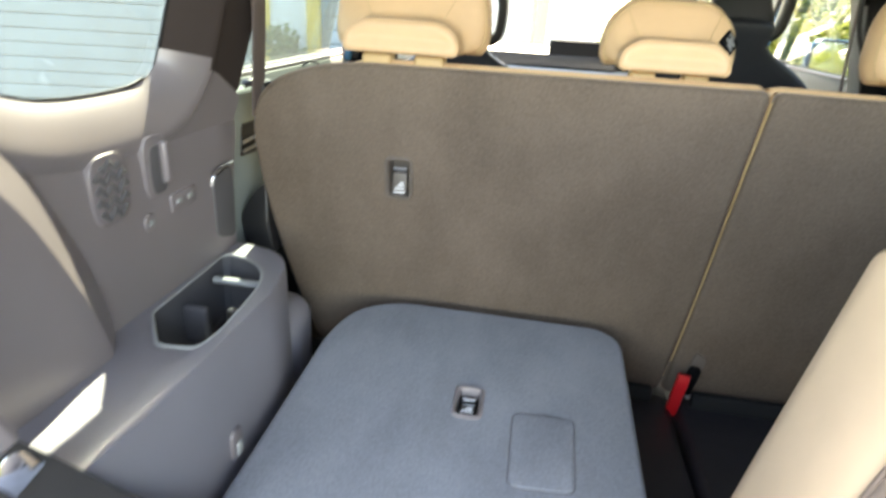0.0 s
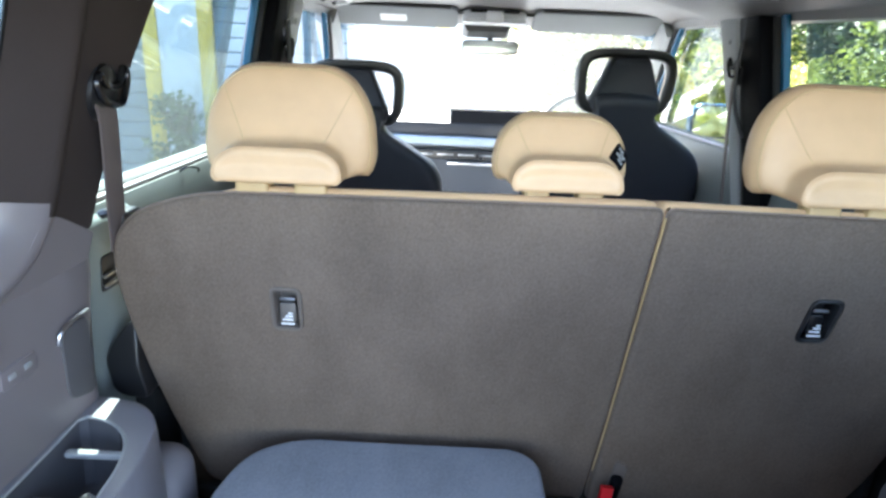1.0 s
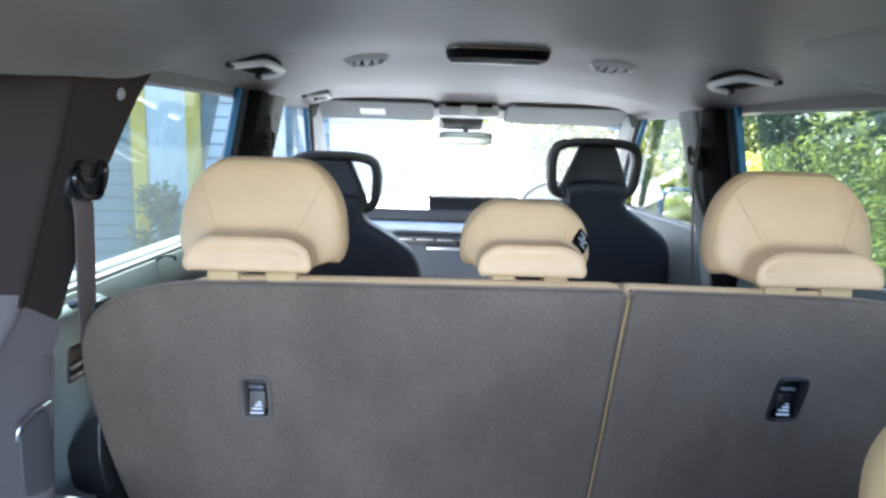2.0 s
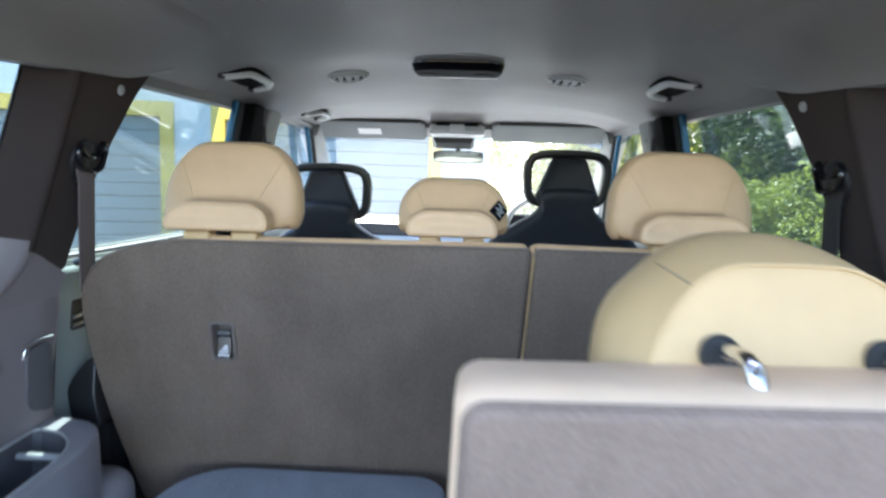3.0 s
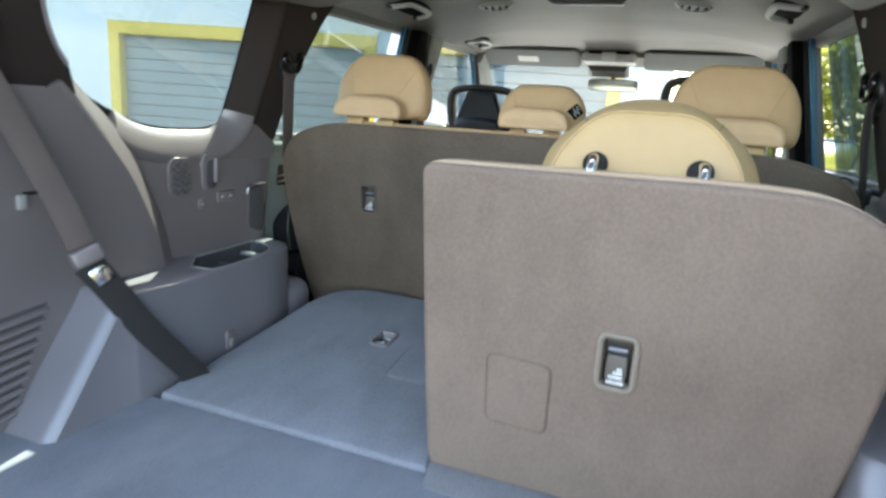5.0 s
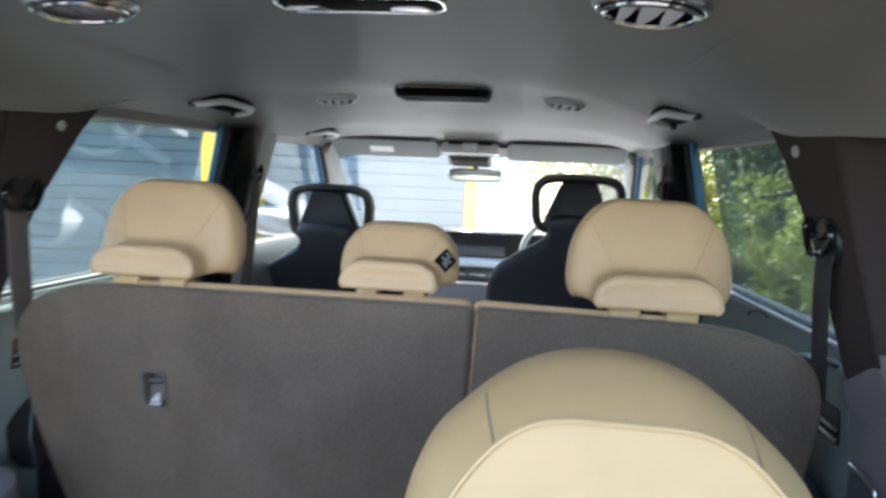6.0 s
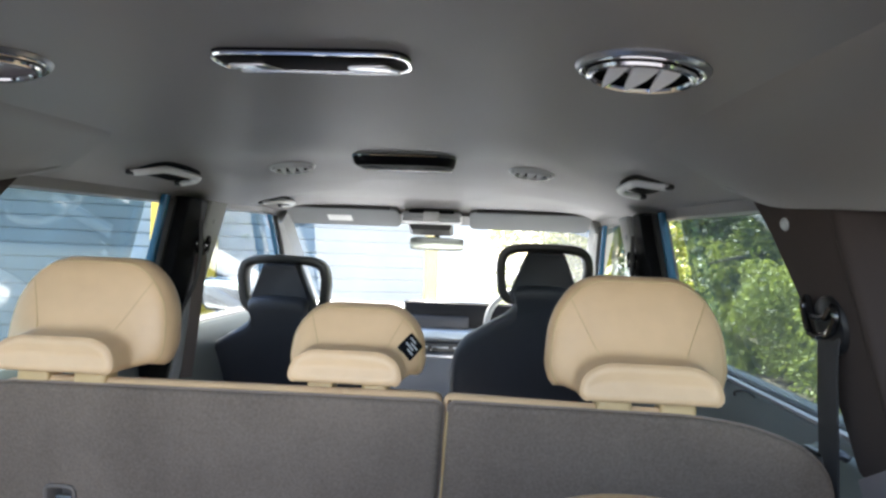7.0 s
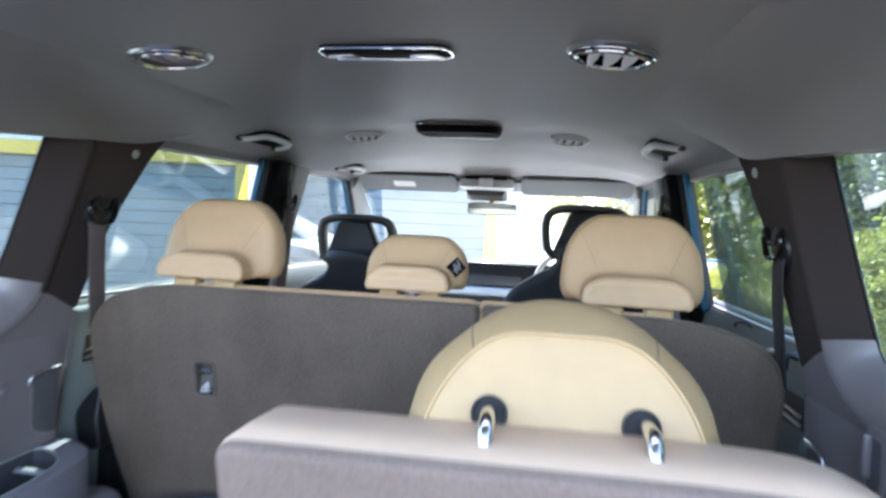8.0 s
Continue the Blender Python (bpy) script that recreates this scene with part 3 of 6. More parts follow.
    back = lambda k: edge + [Vector((p.x - f * k * 0.85, p.y - (0 if i == 0 else f * k * 0.45))) for i, (p, f) in enumerate(zip(face, fall))] + [Vector((0.605 - 0.03 * k * 0.85, 0.74))]
    q = tagged(part("quarter_panel", rings(bmesh.new(), [[qp(p.x, p.y, d) for p in back(k)] for k, d in ((1.0, 0.0), (0.76, 0.0005), (0.66, 0.0014), (0.62, 0.003), (0.03, 0.036), (0.0, 0.041), (0.0, 0.06))]), M_TRIM, sharp=14), "grey plastic rear quarter panel with a bright rounded forward edge", "side trim", "", "structure")
    # glass with a dark seal
    win = tagged(part("window_1" if s < 0 else "window_2", pane(QWIN, up, 0.048), G_QUARTER), "tinted quarter window beside the boot", "car window", "", "structure")
    qo = smooth_line(QWIN, 3, True)
    part("glass_border", rings(bmesh.new(), [[up(p[0], p[1], d) for p in inset(qo, i)] for i, d in ((-0.04, 0.046), (0.003, 0.046), (0.003, 0.049), (-0.04, 0.056))], wrap=True), M_SEAL, win, "black printed glass border")
    # fixings
    grille_badge(s, panel)
    release_slot(s, panel)
    sockets(s, panel)
    bag_hook(s, panel)
    louvres(s, q)
    cap = thing("anchor_cap", up(1.037, 1.592, 0), "small round grey plastic trim cap on the pillar", "trim cap", "trim caps")
    nrm = Vector((-s, 0, -0.2)).normalized()
    part("cap_disc", lathe(bmesh.new(), up(1.037, 1.592, 0.0), nrm, [(0.0095, -0.002), (0.0095, 0.002), (0.0075, 0.004), (0.004, 0.0045)], 20), M_TRIMLIGHT, cap)
    cap2 = thing("anchor_cap", up(1.88 if s < 0 else 1.94, 1.60, -0.009), "small round grey plastic trim cap on the pillar", "trim cap", "trim caps")
    part("cap_disc", lathe(bmesh.new(), up(1.88 if s < 0 else 1.94, 1.60, -0.009), nrm, [(0.008, -0.01), (0.008, 0.002), (0.006, 0.004), (0.003, 0.0045)], 18), M_TRIMLIGHT, cap2)
    return panel


def pane(outline, place, d, t=0.004):
    o = smooth_line([(a, b) for a, b in outline], 3, True) if len(outline) > 6 else [Vector(p) for p in outline]
    return rings(bmesh.new(), [[place(q[0], q[1], d) for q in o], [place(q[0], q[1], d + t) for q in o]])


def grille_badge(s, parent):
    """Small textured plate with wavy bars."""
    pl = flat_place(s, 0.691)
    o = shift(oval(0.068, 0.088, 28, 3.4), 0.628, 1.186)
    plate = part("speaker_grille", slab(o, lambda a, b, d: pl(a, b, d - 0.0016), 0.02, 0.0016), M_TRIM, parent, "wavy-barred speaker grille")
    for i in range(5):
        z0 = 1.156 + i * 0.0150
        pts = [pl(0.596 + k * 0.0054, z0 + (0.0055 if k % 4 == 2 else -0.0055 if k % 4 == 0 else 0.0), -0.0010) for k in range(13)]
        pts = [p for p in pts if abs((p.y - 0.628) / 0.030) ** 3 + abs((p.z - 1.186) / 0.040) ** 3 < 1]
        if len(pts) > 2:
            part("grille_bar", tube(bmesh.new(), pts, 0.0040, 6), M_DARKGREY, plate)


def release_slot(s, parent):
    pl = flat_place(s, 0.691)
    o = shift(oval(0.052, 0.085, 24, 4), 0.72, 1.192)
    b = part("release_bezel", slab(o, lambda a, b2, d: pl(a, b2, d - 0.002), 0.02, 0.002), M_TRIM, parent, "grey seat release bezel")
    part("release_recess", slab(shift(oval(0.034, 0.066, 24, 4), 0.722, 1.188), lambda a, b2, d: pl(a, b2, d - 0.0028), 0.01, 0.001), M_DARKGREY, b)
    part("release_lever", box(pl(0.733, 1.196, -0.006), (0.012, 0.012, 0.058), 0.004, 3), M_TRIM, b, "light grey release lever")


def sockets(s, parent):
    pl = flat_place(s, 0.691)
    plate = part("socket_plate", slab(round_poly([(0.742, 1.118), (0.806, 1.118), (0.806, 1.145), (0.742, 1.145)], 0.006, 3), lambda a, b, d: pl(a, b, d - 0.0025), 0.01, 0.002), M_TRIM, parent, "small twin socket plate")
    for y in (0.760, 0.788):
        part("socket_port", box(pl(y, 1.132, -0.003), (0.003, 0.012, 0.007), 0.001), M_TRIMLIGHT, plate, "pale socket port")
    p2 = part("socket_plate", slab(shift(oval(0.024, 0.024, 16), 0.692, 1.121), lambda a, b, d: pl(a, b, d - 0.0025), 0.01, 0.002), M_TRIM, parent)
    part("socket_port", box(pl(0.692, 1.121, -0.003), (0.003, 0.008, 0.007), 0.001), M_TRIMLIGHT, p2)


def bag_hook(s, parent):
    """Hooked silver-edged pull at the panel's front end."""
    pl = flat_place(s, 0.690)
    part("edge_pull", tube(bmesh.new(), smooth_line([pl(0.846, 1.130, -0.004), pl(0.848, 1.143, -0.006), pl(0.857, 1.150, -0.007), pl(0.88, 1.154, -0.007), pl(0.918, 1.152, -0.003)], 5), 0.0030, 8), M_SATIN, parent, "silver-edged pull")
    part("edge_recess", slab(round_poly([(0.853, 1.04), (0.915, 1.02), (0.918, 1.147), (0.856, 1.143)], 0.02, 4), lambda a, b, d: pl(a, b, d - 0.0025), 0.01, 0.002), M_DARKGREY, parent)


def louvres(s, parent):
    """Air outlet with sloping louvres low in the rear quarter panel."""
    pl = flat_place(s, 0.655)
    for i in range(10):
        z = 0.825 + i * 0.0172
        y0, y1 = 0.03, 0.215 + 0.0075 * i
        bm = bmesh.new()
        sec = [(-0.001, -0.0045), (-0.007, -0.004), (-0.0085, 0.0), (-0.005, 0.0035), (-0.001, 0.004)]
        rings(bm, [[pl(y, z + (y - 0.2) * 0.10 + b, a) for a, b in sec] for y in np.linspace(y0, y1, 5)])
        part("louvre", bm, M_TRIM, parent)
        # dark grey bar stands in for the shade between two louvres
        gap = bmesh.new()
        rings(gap, [[pl(y, z + 0.0086 + (y - 0.2) * 0.10 + b, a) for a, b in ((-0.0012, -0.0035), (-0.0012, 0.0035), (0.004, 0.0035), (0.004, -0.0035))] for y in np.linspace(y0, y1, 5)])
        part("louvre_shade", gap, M_DARKGREY, parent)


for s in (-1, 1):
    side_of_boot(s)


HOOK = (0.614, 0.842)


# ---- wheel-arch boxes with cup holders ----
def wheel_box(s):
    side_label = "grey plastic wheel-arch console with a deep angular cup holder"
    t = thing("side_console", (CX + s * 0.61, 0.55, FZ), side_label, "side console", "side consoles")
    X = lambda x: CX + s * x
    hole = round_poly([(0.679, 0.655), (0.624, 0.582), (0.572, 0.588), (0.567, 0.635), (0.577, 0.767), (0.597, 0.825), (0.640, 0.862), (0.688, 0.872), (0.683, 0.78)], [0.010, 0.010, 0.012, 0.02, 0.05, 0.03, 0.03, 0.012, 0.03], 4)
    cen = Vector((0.628, 0.73))
    # top sheet as rings from the hole's rim out to the body's edge, then down the sides
    outer = [(0.72, 0.345), (0.572, 0.345), (0.555, 0.365), (0.552, 0.55), (0.553, 0.78), (0.575, 0.87), (0.62, 0.915), (0.72, 0.93)]
    outer = round_poly(outer, [0.001, 0.012, 0.012, 0.1, 0.06, 0.06, 0.05, 0.001], 5)

    def at_angle(poly, a):
        d = Vector((math.cos(a), math.sin(a)))
        best = None
        for i in range(len(poly)):
            p, q = poly[i], poly[(i + 1) % len(poly)]
            e = q - p
            den = d.x * e.y - d.y * e.x
            if abs(den) < 1e-9:
                continue
            w = p - cen
            k = (w.x * e.y - w.y * e.x) / den
            u = (w.x * d.y - w.y * d.x) / den
            if k > 0 and -1e-6 <= u <= 1 + 1e-6 and (best is None or k > best):
                best = k
        return cen + d * (best or 0.01)

    ang = sorted([i / 72 * math.tau - math.pi for i in range(72)] + [math.atan2(p.y - cen.y, p.x - cen.x) for p in outer])
    ho = [at_angle(hole, a) for a in ang]
    oo = [at_angle(outer, a) for a in ang]

    def top_z(p):
        return 1.003 + 0.02 * float(np.clip((0.45 - p.y) / 0.25, 0, 1))

    loops = []
    loops.append([Vector((X(h.x), h.y, top_z(h) - 0.002)) for h in ho])
    for f, dz in ((0.06, 0.002), (0.3, 0.002), (0.7, 0.002), (0.93, 0.0015), (0.98, 0.0), (1.0, -0.006)):
        loops.append([Vector((X(h.x + (o.x - h.x) * f), h.y + (o.y - h.y) * f, top_z(h + (o - h) * f) + dz)) for h, o in zip(ho, oo)])
    for k, grow in ((0.985, 0.001), (0.94, 0.002), (0.88, 0.003), (0.84, 0.004), (FZ - 0.14, 0.005)):
        lp = []
        for o in oo:
            gx = -grow if o.x < 0.70 else 0
            gy = -(1.0 - k) * 0.75 if o.y < 0.362 else (grow * 0.4 if o.y > 0.85 else 0)
            lp.append(Vector((X(o.x + gx), o.y + gy, k)))
        loops.append(lp)
    part("console_body", rings(bmesh.new(), loops, cap0=False), M_CONSOLE, t)
    well = [[Vector((X(h.x), h.y, top_z(h) - 0.002)) for h in ho]]
    for z, f in ((0.985, 0.985), (0.93, 0.93), (0.905, 0.86), (0.902, 0.5)):
        well.append([Vector((X(cen.x + (h.x - cen.x) * f), cen.y + (h.y - cen.y) * f, z)) for h in ho])
    part("cup_well", rings(bmesh.new(), well, cap0=False), M_CUPWELL, t, "dark angular cup holder well")
    # pale tube puts the glints of the well's edge into colour
    rimb = bmesh.new()
    tube(rimb, [Vector((X(h.x), h.y, top_z(h) + 0.001)) for h in ho], 0.0024, 6, True)
    part("cup_rim", rimb, M_TRIMLIGHT, t, "pale rim that paints in the edge's glints")
    part("cup_divider", box(Vector((X(0.630), 0.812, 0.984)), (0.096, 0.012, 0.010), 0.004), M_TRIMLIGHT, t, "pale divider bar")
    part("cup_finger", box(Vector((X(0.662), 0.730, 0.948)), (0.040, 0.016, 0.062), 0.006, 3), M_CUPWELL, t)
    part("cup_finger", box(Vector((X(0.604), 0.742, 0.950)), (0.034, 0.014, 0.046), 0.005, 3, Euler((0, 0, s * 0.5)).to_matrix()), M_SATIN, t, "shiny spring finger")
    part("cup_finger", box(Vector((X(0.590), 0.672, 0.946)), (0.012, 0.036, 0.046), 0.005, 3), M_SATIN, t, "shiny spring finger")
    fl = bmesh.new()
    lathe(fl, (X(0.63), 0.66, 0.9035), (0, 0, 1), [(0.042, 0), (0.042, 0.002), (0.039, 0.003)], 24)
    part("cup_mat", fl, M_TRIMLIGHT, t, "pale rubber mat")
    hk = part("fold_hook", slab(shift(oval(0.028, 0.046, 18, 4), HOOK[0], HOOK[1]), lambda a, b, d: Vector((X(0.552 - (1.0 - b) * 0.03 + d - 0.004), a, b)), 0.012, 0.002), M_TRIM, t, "small folding bag hook")
    part("hook_tongue", box(Vector((X(0.543), HOOK[0], HOOK[1] - 0.007)), (0.006, 0.012, 0.022), 0.002), M_TRIMLIGHT, hk)
    part("console_foot", box(Vector((X(0.645), 0.925, 0.80)), (0.15, 0.13, 0.20), 0.045, 6), M_CONSOLE, t, "rounded lower step")
    return t


for s in (-1, 1):
    wheel_box(s)


# ---- doors, pillars and front glass ----
def cabin_side(s):
    side = "left" if s < 0 else "right"
    X = lambda x: CX + s * x
    prof = [(0.80, 1.268), (0.775, 1.272), (0.752, 1.266), (0.738, 1.245), (0.728, 1.20), (0.716, 1.12), (0.705, 1.05), (0.66, 1.02), (0.66, 0.96), (0.71, 0.92), (0.71, 0.42), (0.88, 0.42), (0.90, 1.0), (0.86, 1.262)]
    for nm, y0, y1, lab in (("rear_door", 0.996, 1.90, "rear"), ("front_door", 1.93, 3.05, "front")):
        d = thing(nm, (X(0.78), (y0 + y1) / 2, 0.42), "grey-trimmed " + lab + " car door with a pale ledge under the glass", "car door", "car doors")
        part("door_trim", rings(bmesh.new(), [[Vector((X(max(x, 0.732) if y < 1.17 else x), y, z)) for x, z in prof] for y in [y0, 1.08, 1.16, 1.22] + list(np.linspace(1.3 if y0 < 1.5 else y0 + 0.1, y1, 7))] if y0 < 1.5 else [[Vector((X(x), y, z)) for x, z in prof] for y in np.linspace(y0, y1, 9)]), M_DOORTRIM, d)
        # near-black box paints in the shade on the lower door trim
        part("kick_shade", box(Vector((X(0.735), (y0 + y1) / 2 + 0.03, 0.68)), (0.09, y1 - y0 - 0.1, 0.5), 0.01), M_KICK, d, "lower door trim with shade put into its dark colour")
        seal = bmesh.new()
        rings(seal, [[Vector((X(x), y, z)) for x, z in ((0.770, 1.270), (0.770, 1.278), (0.786, 1.280), (0.79, 1.268))] for y in np.linspace(y0, y1, 5)])
        part("glass_seal", seal, M_SEAL, d)
        strip = bmesh.new()
        rings(strip, [[Vector((X(x), y, z)) for x, z in ((0.755, 1.2695), (0.757, 1.2745), (0.767, 1.2765), (0.769, 1.2715))] for y in np.linspace(y0, y1, 5)])
        part("ledge_strip", strip, M_TRIM, d, "pale strip along the glass")
        if nm == "rear_door":
            hook = bmesh.new()
            tube(hook, smooth_line([Vector((X(0.752), 1.395, 1.264)), Vector((X(0.735), 1.40, 1.275)), Vector((X(0.72), 1.415, 1.270)), Vector((X(0.722), 1.421, 1.262))], 4), 0.0026, 8)
            part("blind_hook", hook, M_BLACK, d, "small black blind hook")
            rec = part("door_handle", slab(round_poly([(1.020, 1.134), (1.165, 1.128), (1.165, 1.190), (1.028, 1.192)], 0.008, 3), lambda a, b, e: Vector((X(0.7235 + e), a, b)), 0.012, 0.0015), M_BLACK, d, "black recessed inner handle")
            for z in (1.162, 1.146):
                part("handle_bar", tube(bmesh.new(), smooth_line([Vector((X(0.722), 1.026, z - 0.003)), Vector((X(0.7185), 1.034, z)), Vector((X(0.7185), 1.09, z + 0.001)), Vector((X(0.7185), 1.16, z + 0.001))], 4), 0.0032, 8), M_SATIN, rec, "silver handle edge")
    # centre pillar
    bp = -0.09 if s < 0 else -0.03
    p = tagged(part("pillar_" + side, slab(round_poly([(1.80 + bp, 1.10), (1.95 + bp, 1.10), (1.955 + bp, 1.30), (1.975 + bp, 1.66), (1.83 + bp, 1.66), (1.805 + bp, 1.30)], 0.02, 4), up_place(s), 0.08, 0.010), M_DARKTRIM), "dark grey centre pillar trim", "pillar trim", "", "structure")
    up = up_place(s)
    part("pillar_cover", slab(round_poly([(1.795 + bp, 1.10), (1.91 + bp, 1.10), (1.91 + bp, 1.56), (1.875 + bp, 1.66), (1.80 + bp, 1.66)], 0.01, 3), lambda a, b, d: up(a, b, d - 0.006), 0.05, 0.006), M_MATTBLACK, p, "black pillar cover")
    part("pillar_front", slab(round_poly([(1.93 + bp, 1.10), (1.985 + bp, 1.10), (1.99 + bp, 1.30), (2.04 + bp, 1.66), (1.925 + bp, 1.66), (1.928 + bp, 1.56)], 0.012, 4), lambda a, b, d: up(a, b, d - 0.009), 0.06, 0.008), M_TRIMLIGHT, p, "pale grey front half of the pillar")
    bm = bmesh.new()
    tube(bm, smooth_line([up(1.885 + bp, 1.60, -0.01), up(1.89 + bp, 1.50, -0.03), up(1.895 + bp, 1.42, -0.03), up(1.89 + bp, 1.34, -0.012)], 5), 0.006, 8)
    part("grip_rail", bm, M_DARKTRIM, p, "dark pillar grip")
    # blue painted frames of the doors
    for nm, o in (("rear_door_frame", [(1.752 + bp, 1.26), (1.772 + bp, 1.26), (1.772 + bp, 1.66), (1.752 + bp, 1.66)]), ("front_door_frame", [(2.905, 1.26), (2.935, 1.26), (2.615, 1.54), (2.455, 1.66), (2.432, 1.66), (2.592, 1.53)])):
        fr = tagged(part(nm, slab([Vector(q) for q in o], lambda a, b, d: up(a, b, d + 0.030), 0.02, 0.004), M_BLUE), "blue painted metal door frame edge", "door frame", "", "structure")
        part("frame_seal", slab(inset([Vector(q) for q in o], 0.004), lambda a, b, d: up(a + (0.025 if nm[0] == "r" else 0.03), b, d + 0.022), 0.03, 0.003), M_SEAL, fr)
    # top rail that closes the shell over the glass
    rail = bmesh.new()
    rings(rail, [[Vector((X(x), y, z_edge(y) + dz)) for x, dz in ((0.655, 0.022), (0.666, 0.002), (0.685, -0.003), (0.70, 0.0), (0.72, 0.05))] for y in np.linspace(0.38, 2.72, 24)])
    tagged(part("roof_rail", rail, M_HEAD), "grey cloth roof rail above the side windows", "roof rail", "", "structure")
    # side glass
    for n, o, g, lab in ((3, [(0.92, 1.265), (1.74 + bp, 1.265), (1.74 + bp, 1.65), (1.11, 1.65), (1.02, 1.55), (0.95, 1.42)], G_TINT, "tinted rear door window"), (5, [(1.96 + bp, 1.265), (2.93, 1.265), (2.63, 1.53), (2.46, 1.66), (1.98 + bp, 1.66)], G_CLEAR, "clear front door window")):
        tagged(part("window_%d" % (n + (0 if s < 0 else 1)), rings(bmesh.new(), [[Vector((X(0.782 - 0.24 * (b - 1.265) + t), a, b)) for a, b in o] for t in (0.0, 0.004)]), g), lab, "car window", "", "structure")
    # windscreen pillar
    ap = bmesh.new()
    A = [Vector((X(0.665), 2.62, 1.665)), Vector((X(0.70), 2.95, 1.49)), Vector((X(0.75), 3.35, 1.29)), Vector((X(0.78), 3.70, 1.12))]
    loops = []
    for a in A:
        loops.append([a + Vector((s * dx, dy, dz)) for dx, dy, dz in ((-0.035, -0.01, 0.03), (-0.028, -0.06, -0.03), (0.0, -0.085, -0.045), (0.05, -0.05, -0.02), (0.06, 0.03, 0.05), (0.0, 0.03, 0.05))])
    rings(ap, loops)
    tagged(part("screen_pillar", ap, M_TRIMLIGHT), "pale grey windscreen pillar trim", "pillar trim", "", "structure")
    # lower outer body
    ob = bmesh.new()
    prof = [(0.88, 0.30), (0.95, 0.42), (0.965, 0.75), (0.955, 1.05), (0.90, 1.19), (0.84, 1.215), (0.84, 1.17), (0.90, 0.75), (0.88, 0.34)]
    rings(ob, [[Vector((X(x), y, z)) for x, z in prof] for y in np.linspace(-0.33, 3.9, 12)])
    tagged(part("body_side", ob, M_BLUE), "blue painted lower side of the car body", "car body", "", "structure")
    # inner lower wall behind the boot trims
    tagged(part("inner_wall", box((X(0.80), 0.33, 0.92), (0.05, 1.30, 0.68), 0.004), M_SEAL), "dark inner body wall behind the boot trim", "car body", "", "structure")
    # loose-edge panel and black mechanism cover beside the second-row seat
    cov = thing("recliner_cover", (X(0.675), 1.0, 0.95), "black plastic hinge cover beside the second-row seat", "hinge cover", "hinge covers")
    bm = slab(round_poly([(0.724, 1.02), (0.714, 1.05), (0.692, 1.082), (0.676, 1.088), (0.667, 1.0), (0.658, 0.955), (0.69, 0.953), (0.717, 0.965)], [0.012, 0.012, 0.010, 0.008, 0.02, 0.008, 0.012, 0.014], 4), lambda a, b, d: Vector((X(a), 1.000 + d + 0.35 * max(0, b - 1.03), b)), 0.10, 0.004, 4)
    part("cover_shell", bm, M_BLACK, cov)
    tagged(part("door_seal_panel", box((X(0.741), 1.03, 1.035), (0.03, 0.24, 0.44), 0.012, 3), M_EDGETRIM), "grey-green door edge trim beside the seat", "door trim", "", "structure")


for s in (-1, 1):
    cabin_side(s)



def door_mirror(s):
    """Exterior mirror on the front door: painted shell, dark rim, glass that faces the rear."""
    X = lambda x: CX + s * x
    t = thing("door_mirror", (X(0.93), 2.80, 1.20), "blue exterior door mirror with tilted silver glass", "door mirror", "door mirrors")
    o = round_poly([(0.875, 1.228), (1.085, 1.232), (1.110, 1.345), (1.08, 1.380), (0.895, 1.382), (0.868, 1.33)], [0.03, 0.04, 0.04, 0.03, 0.03, 0.03], 5)
    at = lambda a, b, d: Vector((X(a), 2.800 + d + 0.18 * (a - 1.0), b))
    part("mirror_shell", rings(bmesh.new(), [[at(q[0], q[1], d) for q in inset(o, i)] for i, d in ((0.012, 0.004), (0.004, 0.0), (0.0, 0.006), (0.0, 0.04), (0.012, 0.085), (0.035, 0.12), (0.055, 0.13))]), M_BLUE, t, "blue painted shell")
    part("mirror_rim", rings(bmesh.new(), [[at(q[0], q[1], d) for q in inset(o, i)] for i, d in ((0.003, 0.002), (0.003, -0.004), (0.010, -0.004), (0.010, 0.002))], wrap=True), M_BLACK, t, "black rim")
    part("mirror_glass", slab(inset(o, 0.010), lambda a, b, d: at(a, b, d - 0.002), 0.004, 0.0005), M_SIDEMIRROR, t, "silver mirror glass")
    part("mirror_arm", box((X(0.885), 2.84, 1.222), (0.12, 0.06, 0.050), 0.012, 3), M_BLACK, t, "black mounting arm")


for s in (-1, 1):
    door_mirror(s)

# windscreen and its header
ws = bmesh.new()
loops = []
for v in np.linspace(0, 1, 9):
    y, z = 2.70 + 1.08 * v, 1.70 - 0.56 * v + 0.03 * math.sin(v * math.pi)
    loops.append([Vector((CX + u * (0.70 + 0.10 * v), y - 0.10 * u * u, z)) for u in np.linspace(-1, 1, 15)])
rings(ws, loops, closed=False)
screen = structure("window_7", ws, G_CLEAR, "clear windscreen glass", "windscreen")
structure("header", rings(bmesh.new(), [[Vector((x, y, z)) for y, z in ((2.62, 1.688), (2.70, 1.655), (2.735, 1.655), (2.74, 1.69), (2.66, 1.72))] for x in np.linspace(-0.68, 0.70, 9)]), M_HEAD, "grey cloth windscreen header", "header")
structure("bulkhead", box((CX, 3.75, 0.72), (1.7, 0.08, 0.84), 0.02), M_SEAL, "dark front bulkhead below the windscreen", "bulkhead")
bn = bmesh.new()
